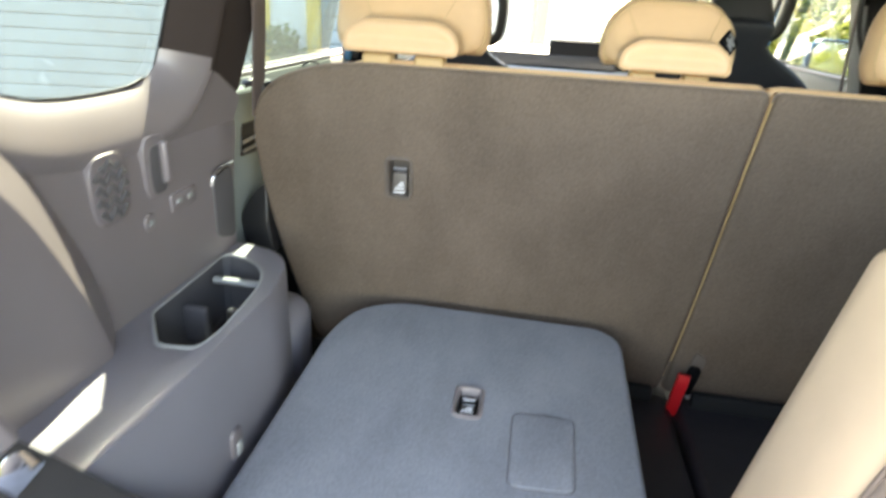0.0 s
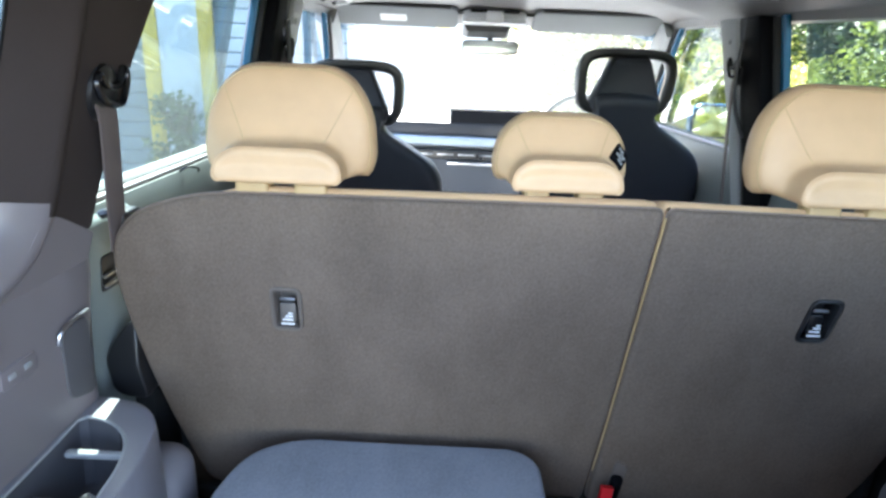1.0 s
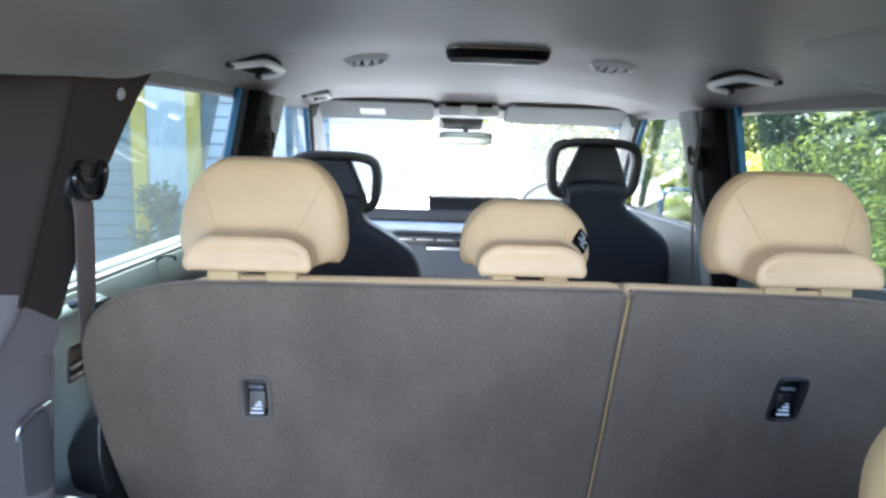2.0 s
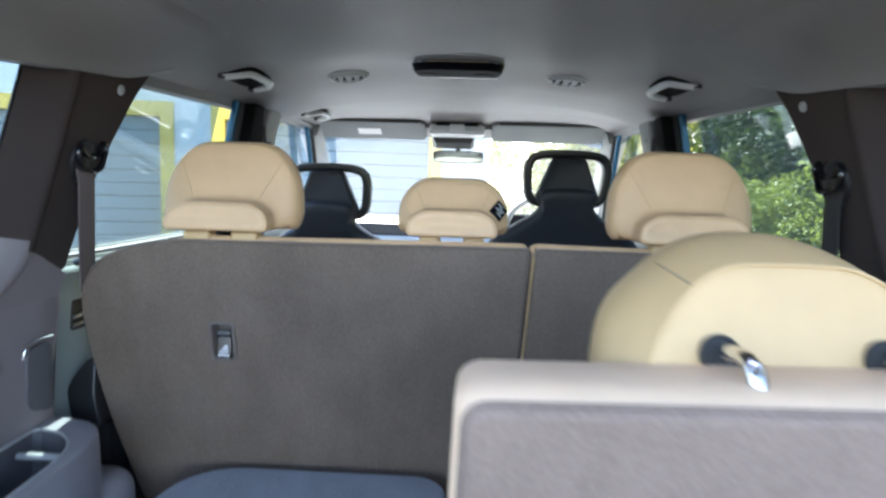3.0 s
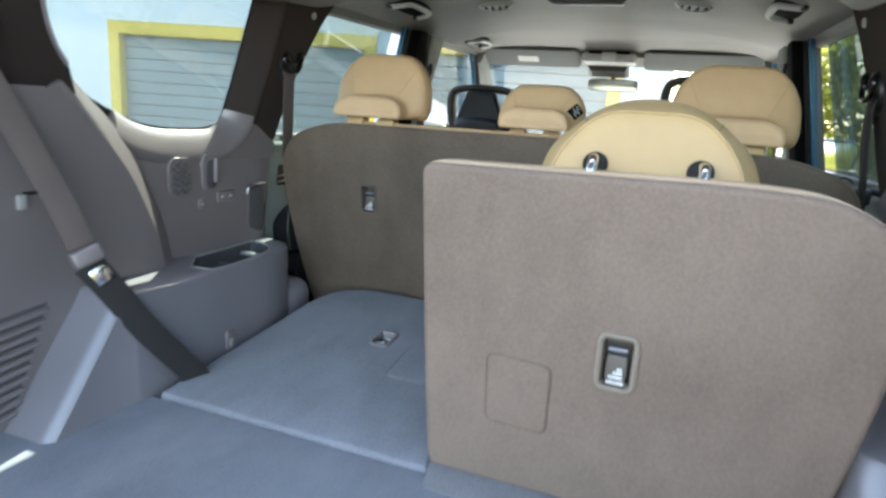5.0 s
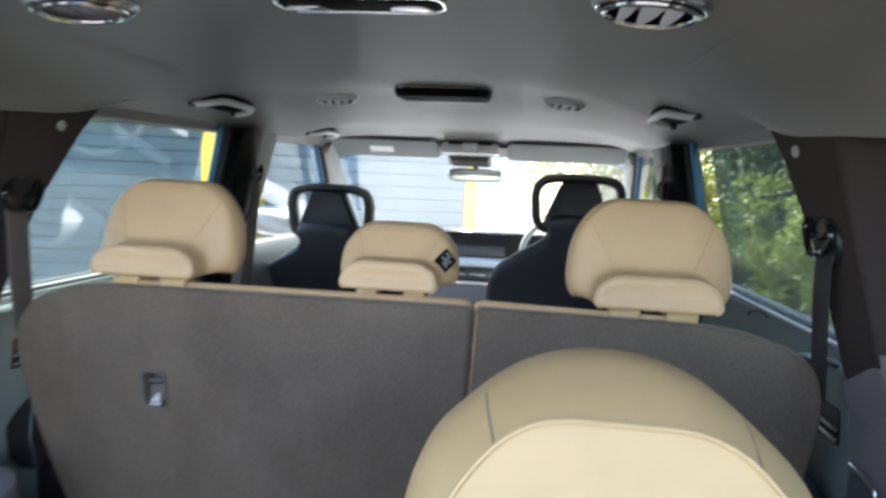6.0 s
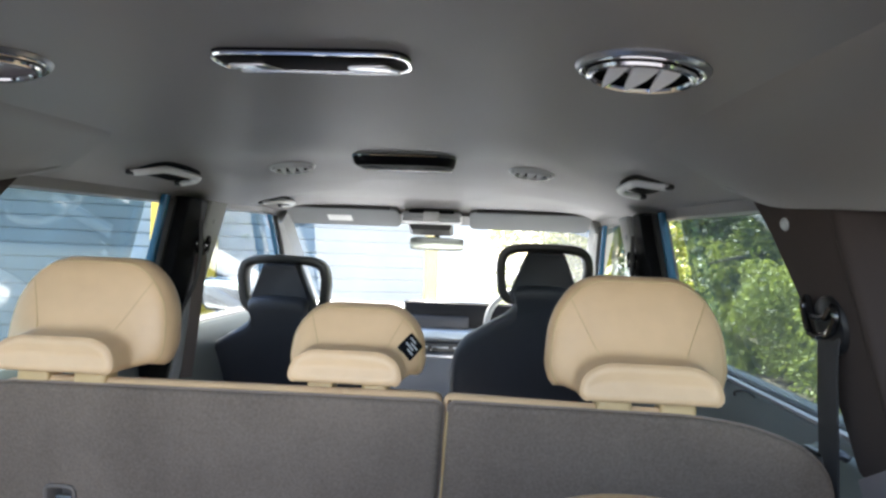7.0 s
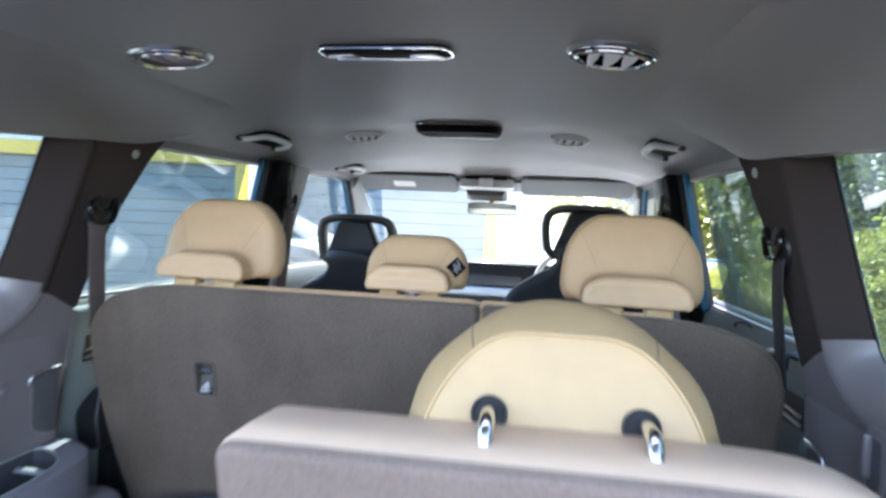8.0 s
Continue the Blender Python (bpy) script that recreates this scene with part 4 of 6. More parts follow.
rings(bn, [[Vector((CX + u * w, y, z - 0.05 * abs(u) ** 3)) for u in np.linspace(-1, 1, 13)] + [Vector((CX + u * w, y, z - 0.06)) for u in np.linspace(1, -1, 13)] for y, z, w in ((3.80, 1.10, 0.86), (4.1, 1.09, 0.88), (4.4, 1.05, 0.86), (4.58, 0.97, 0.80), (4.64, 0.85, 0.76))])
structure("bonnet", bn, M_BLUE, "blue painted car bonnet", "bonnet")


# ---- seats ----
def dome(w, h, flat=0.5):
    """Half-dome outline, its base on b = 0."""
    half = [(0.0, 1.0), (0.28, 0.968), (0.55, 0.875), (0.78, 0.68), (0.92, 0.42), (1.0, 0.14), (0.985, 0.04), (0.92, 0.0)]
    right = [(a * w / 2, b * h) for a, b in half]
    left = [(-a, b) for a, b in right[::-1][:-1]]
    pts = right + left
    return smooth_line(pts[::-1], 4, True)


def ring_line(outline, ins, place, d, r, closed=True, part_of=None):
    q = drawn_in(outline, ins) if ins > 0 else inset(outline, ins)
    if part_of:
        q = q[int(part_of[0] * len(q)):int(part_of[1] * len(q))]
    return tube(bmesh.new(), [place(a[0], a[1], d) for a in q], r, 6, closed)


def arch(w, h, r, n=44, m=8):
    """Open arch from lower left over the top to lower right, then back along the base, in even steps."""
    raw = round_poly([(-w / 2 * 0.93, 0), (-w / 2, h * 0.16), (-w / 2 * r[0], h * r[1]), (-w / 2 * r[2], h), (w / 2 * r[2], h), (w / 2 * r[0], h * r[1]), (w / 2, h * 0.16), (w / 2 * 0.93, 0)], [0.004, h * 0.3, h * 0.6, h * 0.6, h * 0.6, h * 0.6, h * 0.3, 0.004], 10)
    run = [0.0]
    for a, b in zip(raw, raw[1:]):
        run.append(run[-1] + (b - a).length)
    out = []
    for k in range(n):
        t = run[-1] * k / (n - 1)
        q = next(x for x in range(1, len(run)) if run[x] >= t - 1e-9)
        f = (t - run[q - 1]) / max(1e-9, run[q] - run[q - 1])
        out.append(raw[q - 1].lerp(raw[q], f))
    a, b = out[-1], out[0]
    return out + [a.lerp(b, (k + 1) / (m + 1)) for k in range(m)]


def headrest(parent, cx, yb, zb, w, h, lean, bolster, leather_m, posts=0.045):
    """Padded headrest: a lower roll that flares forward into a domed body, with seams and two post sleeves."""
    w, h = w - 0.012, h - 0.006
    dm, bo = arch(w, h, (0.95, 0.63, 0.60)), arch(bolster[0], bolster[1], (0.95, 0.66, 0.66))

    def ring(f, d, shrink=0.0):
        out = []
        for p, q in zip(bo, dm):
            s = p.lerp(q, f)
            hh = bolster[1] + (h - bolster[1]) * f
            ww = bolster[0] + (w - bolster[0]) * f
            s = Vector((s.x * (1 - 2 * shrink / ww), hh / 2 + (s.y - hh / 2) * (1 - 2 * min(shrink, hh * 0.4) / hh)))
            out.append(Vector((cx + s.x, yb + d + lean * s.y, zb + s.y + 0.001 + 0.007 * f)))
        return out

    loops = [ring(0, 0.0235, 0.020), ring(0, 0.0195, 0.012), ring(0, 0.0197, 0.005), ring(0, 0.0225, 0.001), ring(0, 0.031), ring(0.012, 0.044), ring(0.035, 0.057), ring(0.065, 0.064), ring(0.12, 0.0675), ring(0.30, 0.0735), ring(0.55, 0.0805), ring(0.80, 0.087), ring(0.95, 0.0915), ring(0.988, 0.0945), ring(1, 0.0975, -0.0012), ring(1, 0.104, -0.0045), ring(1, 0.113, -0.0065), ring(1, 0.128, -0.0060), ring(1, 0.142, -0.001), ring(1, 0.156, 0.014), ring(1, 0.163, 0.04)]
    body = part("headrest", rings(bmesh.new(), loops), leather_m, parent, "padded leatherette headrest", 75)
    n = 44
    part("dome_seam", tube(bmesh.new(), ring(0.990, 0.0948)[:n], 0.0015, 6), M_CREAM_D, body)
    part("roll_seam", tube(bmesh.new(), ring(0, 0.0230, 0.001)[:n], 0.0012, 6), leather_m, body)
    for k in (12, n - 13):
        line = [ring(f, d)[k] for f, d in ((0.05, 0.0634), (0.12, 0.0668), (0.30, 0.0733), (0.55, 0.0803), (0.80, 0.0868), (0.95, 0.0913), (0.988, 0.0943))]
        part("seam", tube(bmesh.new(), line, 0.0008, 5), M_CREAM_D, body)
    for k in (-1, 1):
        part("post_sleeve", box(Vector((cx + k * posts, yb + 0.063, zb - 0.010)), (0.052 * w / 0.27, 0.036, 0.020), 0.006, 3), M_CREAM_D, body)
        part("post", tube(bmesh.new(), [Vector((cx + k * posts, yb + 0.062, zb - 0.05)), Vector((cx + k * posts, yb + 0.066, zb + 0.03))], 0.006, 10), M_CHROME, body, "chrome post")
    return body


def latch(parent, cx, cz, place, w, h, frame_m, tilt=0.0):
    """Recessed seat-back latch: bezel, dark well, pull and a printed mark."""
    o = round_poly([(-w / 2, -h / 2), (w / 2, -h / 2), (w / 2, h / 2), (-w / 2, h / 2)], w * 0.28, 5)
    if tilt:
        o = [Vector((q[0] + q[1] * tilt, q[1])) for q in o]
    o = shift(o, cx, cz)
    bm = bmesh.new()
    rings(bm, [[place(q[0], q[1], d) for q in inset(o, i)] for i, d in ((-0.001, 0.003), (0.0, -0.003), (0.003, -0.0045), (0.006, -0.003), (0.0075, 0.003), (0.009, 0.022))], cap0=False, cap1=False)
    b = part("latch_bezel", bm, frame_m, parent, "moulded latch surround")
    part("latch_well", rings(bmesh.new(), [[place(q[0], q[1], d) for q in inset(o, i)] for i, d in ((0.0086, 0.012), (0.010, 0.0235))], cap0=False), M_WELL if frame_m in (M_BEZEL, M_BEZELDARK) else M_BLACK, b)
    pull = round_poly([(-w * 0.26, -h * 0.22), (w * 0.26, -h * 0.22), (w * 0.26, h * 0.20), (-w * 0.26, h * 0.20)], w * 0.1, 3)
    part("latch_pull", slab(shift(pull, cx - tilt * h * 0.1, cz - h * 0.10), lambda a, b2, d: place(a, b2, 0.006 + d + 0.25 * (b2 - cz)), 0.008, 0.002), M_WELL if frame_m in (M_BEZEL, M_BEZELDARK) else M_GLOSSBLACK, b, "latch pull")
    part("latch_bar", slab(shift(round_poly([(-w * 0.24, -h * 0.035), (w * 0.24, -h * 0.035), (w * 0.24, h * 0.035), (-w * 0.24, h * 0.035)], 0.002, 2), cx + tilt * h * 0.2, cz + h * 0.20), lambda a, b2, d: place(a, b2, 0.004 + d), 0.006, 0.001), M_SATIN, b)
    # printed mark: a small triangle of strokes and a bar that cannot be read
    for i, (x0, x1, z) in enumerate(((-0.20, 0.22, -0.33), (-0.16, 0.18, -0.245), (-0.06, 0.17, -0.175), (0.02, 0.15, -0.115))):
        part("mark_bar", slab(shift([Vector((x0 * w, -h * 0.018)), Vector((x1 * w, -h * 0.018)), Vector((x1 * w, h * 0.018)), Vector((x0 * w, h * 0.018))], cx + tilt * z * h, cz + z * h), lambda a, b2, d: place(a, b2, 0.0035 + d + 0.25 * (b2 - cz)), 0.001, 0.0), M_WHITE, b)
    return b, o


def hole_of(cx, cz, w, h, tilt=0.0):
    o = round_poly([(-w / 2, -h / 2), (w / 2, -h / 2), (w / 2, h / 2), (-w / 2, h / 2)], w * 0.28, 5)
    if tilt:
        o = [Vector((q[0] + q[1] * tilt, q[1])) for q in o]
    return inset(shift(o, cx, cz), 0.004)


def row2(a, b, d):
    return Vector((a, 0.997 - 0.18 * (b - 1.131) + d, b))


def second_row(name, outline, radii, latches, rests, label, tilt):
    t = thing(name, (outline[0][0], 1.1, 0.70), label, "rear seat", "second-row seats")
    o = round_poly(outline, radii, 6)
    holes = [(hole_of(x, z, 0.050, 0.079, tilt), 0.026) for x, z in latches]
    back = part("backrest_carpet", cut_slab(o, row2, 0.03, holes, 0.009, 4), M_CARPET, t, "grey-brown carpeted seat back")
    part("carpet_piping", ring_line(o, -0.0008, row2, 0.013, 0.0019), M_CARPETPALE, back, "paler sewn edge")
    # leather cushion in front of the carpet, a little higher than it
    co = [q + Vector(((0.045 if q.y < 1.20 else 0.016) * (1 if q.x < -0.55 else -1 if q.x > 0.55 else 0), 0)) if q.y < 1.30 else q for q in inset(o, -0.004)]
    if outline[0][0] < 0.16:
        co = [q + Vector((-0.007, 0)) if q.x > 0.09 else q for q in co]
    else:
        co = [q + Vector((0.010 - 0.015 * min(1, max(0, (q.y - 1.05) / 0.2)), 0)) if q.x < 0.19 else q for q in co]
    part("backrest_cushion", pillow(co, lambda a, b, d: row2(a, b + ((0.005 - 0.20 * max(0, d - 0.03) - min(1, max(0, (abs(a) - 0.45) / 0.08)) * (0.016 + 0.9 * max(0, d - 0.03))) if b > 1.20 else 0), d), [(0.03, 0.032), (0.006, 0.018), (0.0, 0.024), (0.0, 0.05), (0.003, 0.10), (0.02, 0.13), (0.05, 0.145)]), M_CREAM, t, "cream leatherette cushion", 60)
    if outline[0][0] > 0.16:
        part("edge_welt", tube(bmesh.new(), smooth_line([row2(x, z, 0.012) for x, z in ((0.1614, 1.312), (0.1540, 1.16), (0.1428, 0.93), (0.1345, 0.80))], 5), 0.0019, 6), M_CREAM_D, back, "cream welt along the split")
    for x, z in latches:
        latch(back, x, z, row2, 0.050, 0.079, M_BLACK if tilt else M_BEZELDARK, tilt)
    for cx, w, h, bol in rests:
        headrest(t, cx, 0.930 if w > 0.24 else 0.952, 1.341, w, h + 0.005, 0.16, bol, M_CREAM, 0.043 if w > 0.24 else 0.04)
    x0, x1 = min(p[0] for p in outline), max(p[0] for p in outline)
    # hidden cushion, pale so that it brightens the ceiling
    part("seat_base", box(((x0 + x1) / 2, 1.33, 0.66), (x1 - x0 - 0.20, 0.46, 0.16), 0.05, 4), M_BOUNCESEAT, t)
    so = -0.628 if x0 < -0.3 else 0.652
    part("side_shield", box((so, 1.27, 0.76), (0.016, 0.40, 0.46), 0.006), M_KICK, t, "dark plastic side shield")
    part("seat_plinth", box(((x0 + x1) / 2, 1.30, 0.50), (x1 - x0 - 0.12, 0.42, 0.2), 0.02), M_BLACK, t)
    part("lower_flap", box(((x0 + x1) / 2, 1.045, 0.70), (x1 - x0 - 0.10, 0.02, 0.10), 0.006), M_KICK, t, "dark hinge cover strip")
    return t


BIG = [(0.1555, 1.326), (-0.48, 1.322), (-0.55, 1.312), (-0.622, 1.285), (-0.660, 1.245), (-0.672, 1.19), (-0.668, 1.11), (-0.655, 1.01), (-0.635, 0.91), (-0.606, 0.80), (-0.585, 0.73), (0.122, 0.725), (0.139, 0.93)]
SMALL = [(0.1635, 1.326), (0.144, 0.93), (0.130, 0.725), (0.60, 0.73), (0.63, 0.80), (0.658, 0.91), (0.678, 1.01), (0.690, 1.11), (0.694, 1.19), (0.684, 1.245), (0.650, 1.285), (0.575, 1.314), (0.50, 1.324)]
second_row("second_row_bench", BIG, [0.014, 0.05, 0.05, 0.05, 0.04, 0.04, 0.06, 0.06, 0.06, 0.05, 0.04, 0.02, 0.1], [(-0.406, 1.131)], [(-0.402, 0.264, 0.150, (0.186, 0.050)), (0.014, 0.212, 0.094, (0.163, 0.046))], "wide grey-carpeted rear seat back with two cream headrests", 0.0)
second_row("split_seat", SMALL, [0.011, 0.1, 0.02, 0.04, 0.05, 0.06, 0.06, 0.06, 0.04, 0.04, 0.05, 0.05, 0.05], [(0.431, 1.153)], [(0.432, 0.264, 0.153, (0.190, 0.051))], "narrow grey-carpeted rear seat back with a cream headrest", 0.10)

# small dark sewn label on the middle headrest
tagbox = thing("sewn_label", (0.105, 1.0, 1.38), "small black label with pale bars on the middle headrest", "label")
tc, tn = Vector((0.0995, 1.0395, 1.389)), Vector((0.62, -0.68, 0.38)).normalized()
tu = (Vector((0.1, 0.55, 0.83)) - tn * Vector((0.1, 0.55, 0.83)).dot(tn)).normalized()
tr_ = tu.cross(tn)
tr_, tu = tr_ * math.cos(0.5) - tu * math.sin(0.5), tu * math.cos(0.5) + tr_ * math.sin(0.5)
part("label_cloth", slab(round_poly([(-0.014, -0.017), (0.014, -0.017), (0.014, 0.017), (-0.014, 0.017)], 0.002, 2), lambda a, b, d: tc + tr_ * a + tu * b - tn * (d - 0.0022), 0.006, 0.0004), M_MATTBLACK, tagbox)
for i, (x0, x1, y0) in enumerate(((-0.010, 0.002, 0.008), (-0.004, 0.010, 0.002), (-0.010, 0.006, -0.004), (-0.002, 0.010, -0.010))):
    part("label_bar", slab([Vector((x0, y0)), Vector((x1, y0)), Vector((x1, y0 + 0.0028)), Vector((x0, y0 + 0.0028))], lambda a, b, d: tc + tr_ * a + tu * b - tn * (d - 0.0028), 0.002, 0.0), M_TRIMLIGHT, tagbox)


# third row: the upright seat
def row3(a, b, d):
    return Vector((a, 0.270 + 0.25 * (1.297 - b) + d, b))


up3 = thing("upright_seat", (0.29, 0.45, 0.72), "upright third-row seat with a grey carpeted back and cream leatherette", "third-row seat", "third-row seats")
R3 = [(0.041, 1.301), (0.034, 1.05), (0.032, 0.86), (0.035, 0.83), (0.538, 0.83), (0.548, 0.88), (0.560, 1.0), (0.566, 1.10), (0.566, 1.19), (0.558, 1.240), (0.530, 1.278), (0.478, 1.303), (0.40, 1.307)]
o3 = round_poly(R3, [0.016, 0.1, 0.02, 0.01, 0.03, 0.06, 0.06, 0.06, 0.04, 0.03, 0.03, 0.04, 0.06], 6)
h3 = hole_of(0.292, 1.076, 0.050, 0.082)
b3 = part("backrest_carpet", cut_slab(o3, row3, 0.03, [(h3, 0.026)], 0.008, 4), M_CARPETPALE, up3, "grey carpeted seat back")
latch(b3, 0.292, 1.076, row3, 0.050, 0.082, M_BEZEL)
part("carpet_piping", ring_line(o3, -0.0008, row3, 0.010, 0.0016), M_CARPETPALE, b3)
pt = round_poly([(0.126, 0.944), (0.210, 0.942), (0.213, 1.050), (0.128, 1.054)], 0.012, 4)
part("tether_flap", slab(pt, lambda a, b, d: row3(a, b, d - 0.0028), 0.006, 0.0025), M_CARPETPALE, b3, "carpet-covered anchor flap")
part("flap_groove", ring_line(pt, -0.0015, row3, 0.0008, 0.0013), M_CARPET, b3)
part("backrest_cushion", pillow(inset(o3, -0.003), lambda a, b, d: row3(a, b + (-0.003 - 0.02 * max(0, d - 0.03) if b > 1.2 else 0), d), [(0.03, 0.032), (0.003, 0.014), (-0.003, 0.02), (-0.004, 0.055), (-0.003, 0.10), (0.006, 0.125), (0.03, 0.142), (0.06, 0.147)]), M_CREAMPALE, up3, "cream leatherette cushion", 60)
HC = 0.2905
panel_in, dome_out = arch(0.240, 0.124, (0.86, 0.62, 0.50)), arch(0.282, 0.144, (0.92, 0.54, 0.38))
p3 = lambda a, b, d: Vector((a, 0.342 + d + 0.36 * b, 1.255 + b))


def rest_ring(f, d, shrink=0.0):
    """A loop of the upright seat's headrest: its flat rear panel at f = 0, its rim at f = 1."""
    w, h = 0.240 + 0.042 * f, 0.124 + 0.020 * f
    q = [a.lerp(b, f) for a, b in zip(panel_in, dome_out)]
    return [p3(HC + s.x * (1 - 2 * shrink / w), h / 2 + (s.y - h / 2) * (1 - 2 * shrink / h), d) for s in q]


hr3 = part("headrest", rings(bmesh.new(), [rest_ring(*q) for q in ((0, 0.011, 0.04), (0, 0.0085, 0.015), (0, 0.0075, 0.003), (0, 0.0085), (0.03, 0.0078), (0.12, 0.012), (0.35, 0.0235), (0.65, 0.040), (0.88, 0.057), (0.97, 0.068), (1, 0.078), (1, 0.102, 0.001), (1, 0.124, 0.010), (1, 0.138, 0.026), (1, 0.145, 0.05))]), M_CREAM_D, up3, "tan leatherette headrest", 70)
part("piping", tube(bmesh.new(), rest_ring(0.012, 0.0072)[:44], 0.0017, 6), M_CREAM_D, hr3, "raised tan piping")
for k in (13, 30):
    part("seam", tube(bmesh.new(), [rest_ring(f, d)[k] for f, d in ((0.04, 0.0080), (0.12, 0.0118), (0.35, 0.0233), (0.65, 0.0398), (0.88, 0.0568), (0.97, 0.068))], 0.0012, 5), M_THREAD, hr3)
for k, x in ((-1, 0.232), (1, 0.354)):
    hp = p3(x, 0.057, 0.006)
    part("post_hole", lathe(bmesh.new(), hp + Vector((0, 0.004, 0)), Vector((0, -1, 0.36)), [(0.0155, -0.006), (0.0155, 0.0035), (0.013, 0.004), (0.012, 0.002), (0.004, 0.001)], 22), M_SEAL, hr3, "dark post socket")
    part("post", tube(bmesh.new(), smooth_line([Vector((x + 0.002, 0.312, 1.265)), Vector((x + 0.002, 0.314, 1.300)), Vector((x + 0.002, 0.325, 1.318)), Vector((x + 0.001, 0.347, 1.320)), hp + Vector((0, 0.012, 0))], 4), 0.0062, 12), M_CHROME, hr3, "chrome post")
    part("post_collar", lathe(bmesh.new(), (x + 0.002, 0.313, 1.304), (0, 0, 1), [(0.0115, -0.012), (0.0115, -0.0035), (0.008, -0.003)], 18), M_CREAMPALE, up3)
part("seat_base", box((0.30, 0.60, 0.64), (0.50, 0.30, 0.10), 0.03, 4), M_DARKSEAT, up3)
part("hinge_flap", slab(round_poly([(0.032, 0.0), (0.53, 0.0), (0.53, 0.07), (0.032, 0.07)], 0.01, 3), lambda a, b, d: Vector((a, 0.366 + b * 0.55, FZ + 0.003 + b * 0.42 - d)), 0.02, 0.003), M_FLAP, up3, "carpeted flap over the hinge")

# third row: the folded seat
fold = thing("folded_seat", (-0.24, 0.70, 0.72), "third-row seat folded flat with a dark grey carpeted back", "third-row seat", "third-row seats")


def rowf(a, b, d):
    return Vector((a, b, FZ + 0.009 + (b - 0.40) * 0.117 - d))


FO = [(-0.525, 0.402), (0.028, 0.402), (0.024, 0.60), (0.018, 0.985), (-0.02, 1.015), (-0.40, 1.018), (-0.475, 0.98), (-0.505, 0.90), (-0.515, 0.60)]
fo = round_poly(FO, [0.01, 0.01, 0.1, 0.05, 0.03, 0.06, 0.05, 0.06, 0.1], 6)
fh = hole_of(-0.232, 0.768, 0.047, 0.068)
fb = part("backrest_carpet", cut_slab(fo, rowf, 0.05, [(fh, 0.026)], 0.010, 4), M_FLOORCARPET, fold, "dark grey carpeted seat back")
latch(fb, -0.232, 0.768, rowf, 0.047, 0.068, M_TRIM)
fpt = round_poly([(-0.160, 0.625), (-0.073, 0.630), (-0.072, 0.765), (-0.162, 0.760)], 0.014, 4)
part("tether_flap", slab(fpt, lambda a, b, d: rowf(a, b, d - 0.0025), 0.006, 0.0025), M_FLOORCARPET, fb, "carpet-covered anchor flap")
part("flap_groove", ring_line(fpt, -0.0016, rowf, 0.0006, 0.0014), M_FLAP, fb)
part("backrest_cushion", pillow(inset(fo, 0.008), rowf, [(0.0, 0.045), (0.0, 0.09), (0.02, 0.11)]), M_DARKSEAT, fold)
part("seat_base", box((-0.24, 0.72, 0.66), (0.48, 0.46, 0.08), 0.02, 3), M_DARKSEAT, fold)

# dark leather base between the folded seat and the second row
base = thing("bench_cushion", (0.20, 0.85, 0.55), "dark leatherette third-row seat base with a sewn seam", "seat base")
part("base_pad", box((0.045, 0.86, 0.675), (0.20, 0.44, 0.09), 0.02, 4), M_DARKSEAT, base)
part("base_pad", box((0.345, 0.86, 0.675), (0.39, 0.44, 0.09), 0.02, 4), M_DARKSEAT, base)
part("base_plinth", box((0.10, 0.80, 0.52), (1.15, 0.60, 0.22), 0.02), M_BLACK, base)
# red-buttoned strap in the gap of the seat backs
red = thing("release_strap", (0.155, 1.06, 0.72), "red seat release strap in the gap between the seat backs", "release strap")
part("strap", ribbon(smooth_line([(0.143, 1.030, 0.705), (0.146, 1.026, 0.745), (0.150, 1.024, 0.780), (0.152, 1.026, 0.798)], 5), (1, 0, 0.2), 0.022, 0.004), M_RED, red)
part("strap_flap", slab(round_poly([(0.158, 0.748), (0.186, 0.744), (0.193, 0.822), (0.170, 0.838)], [0.005, 0.005, 0.010, 0.010], 3), lambda a, b, d: row2(a, b, d - 0.004), 0.005, 0.0015), M_BEZELDARK, red, "dark cloth flap")
buck = thing("belt_buckle", (0.18, 1.04, 0.80), "black plastic belt buckle in the gap of the seats", "belt buckle")
part("buckle_body", box((0.172, 1.050, 0.772), (0.022, 0.018, 0.070), 0.008, 3, Euler((0.15, 0.10, 0)).to_matrix()), M_MATTBLACK, buck)


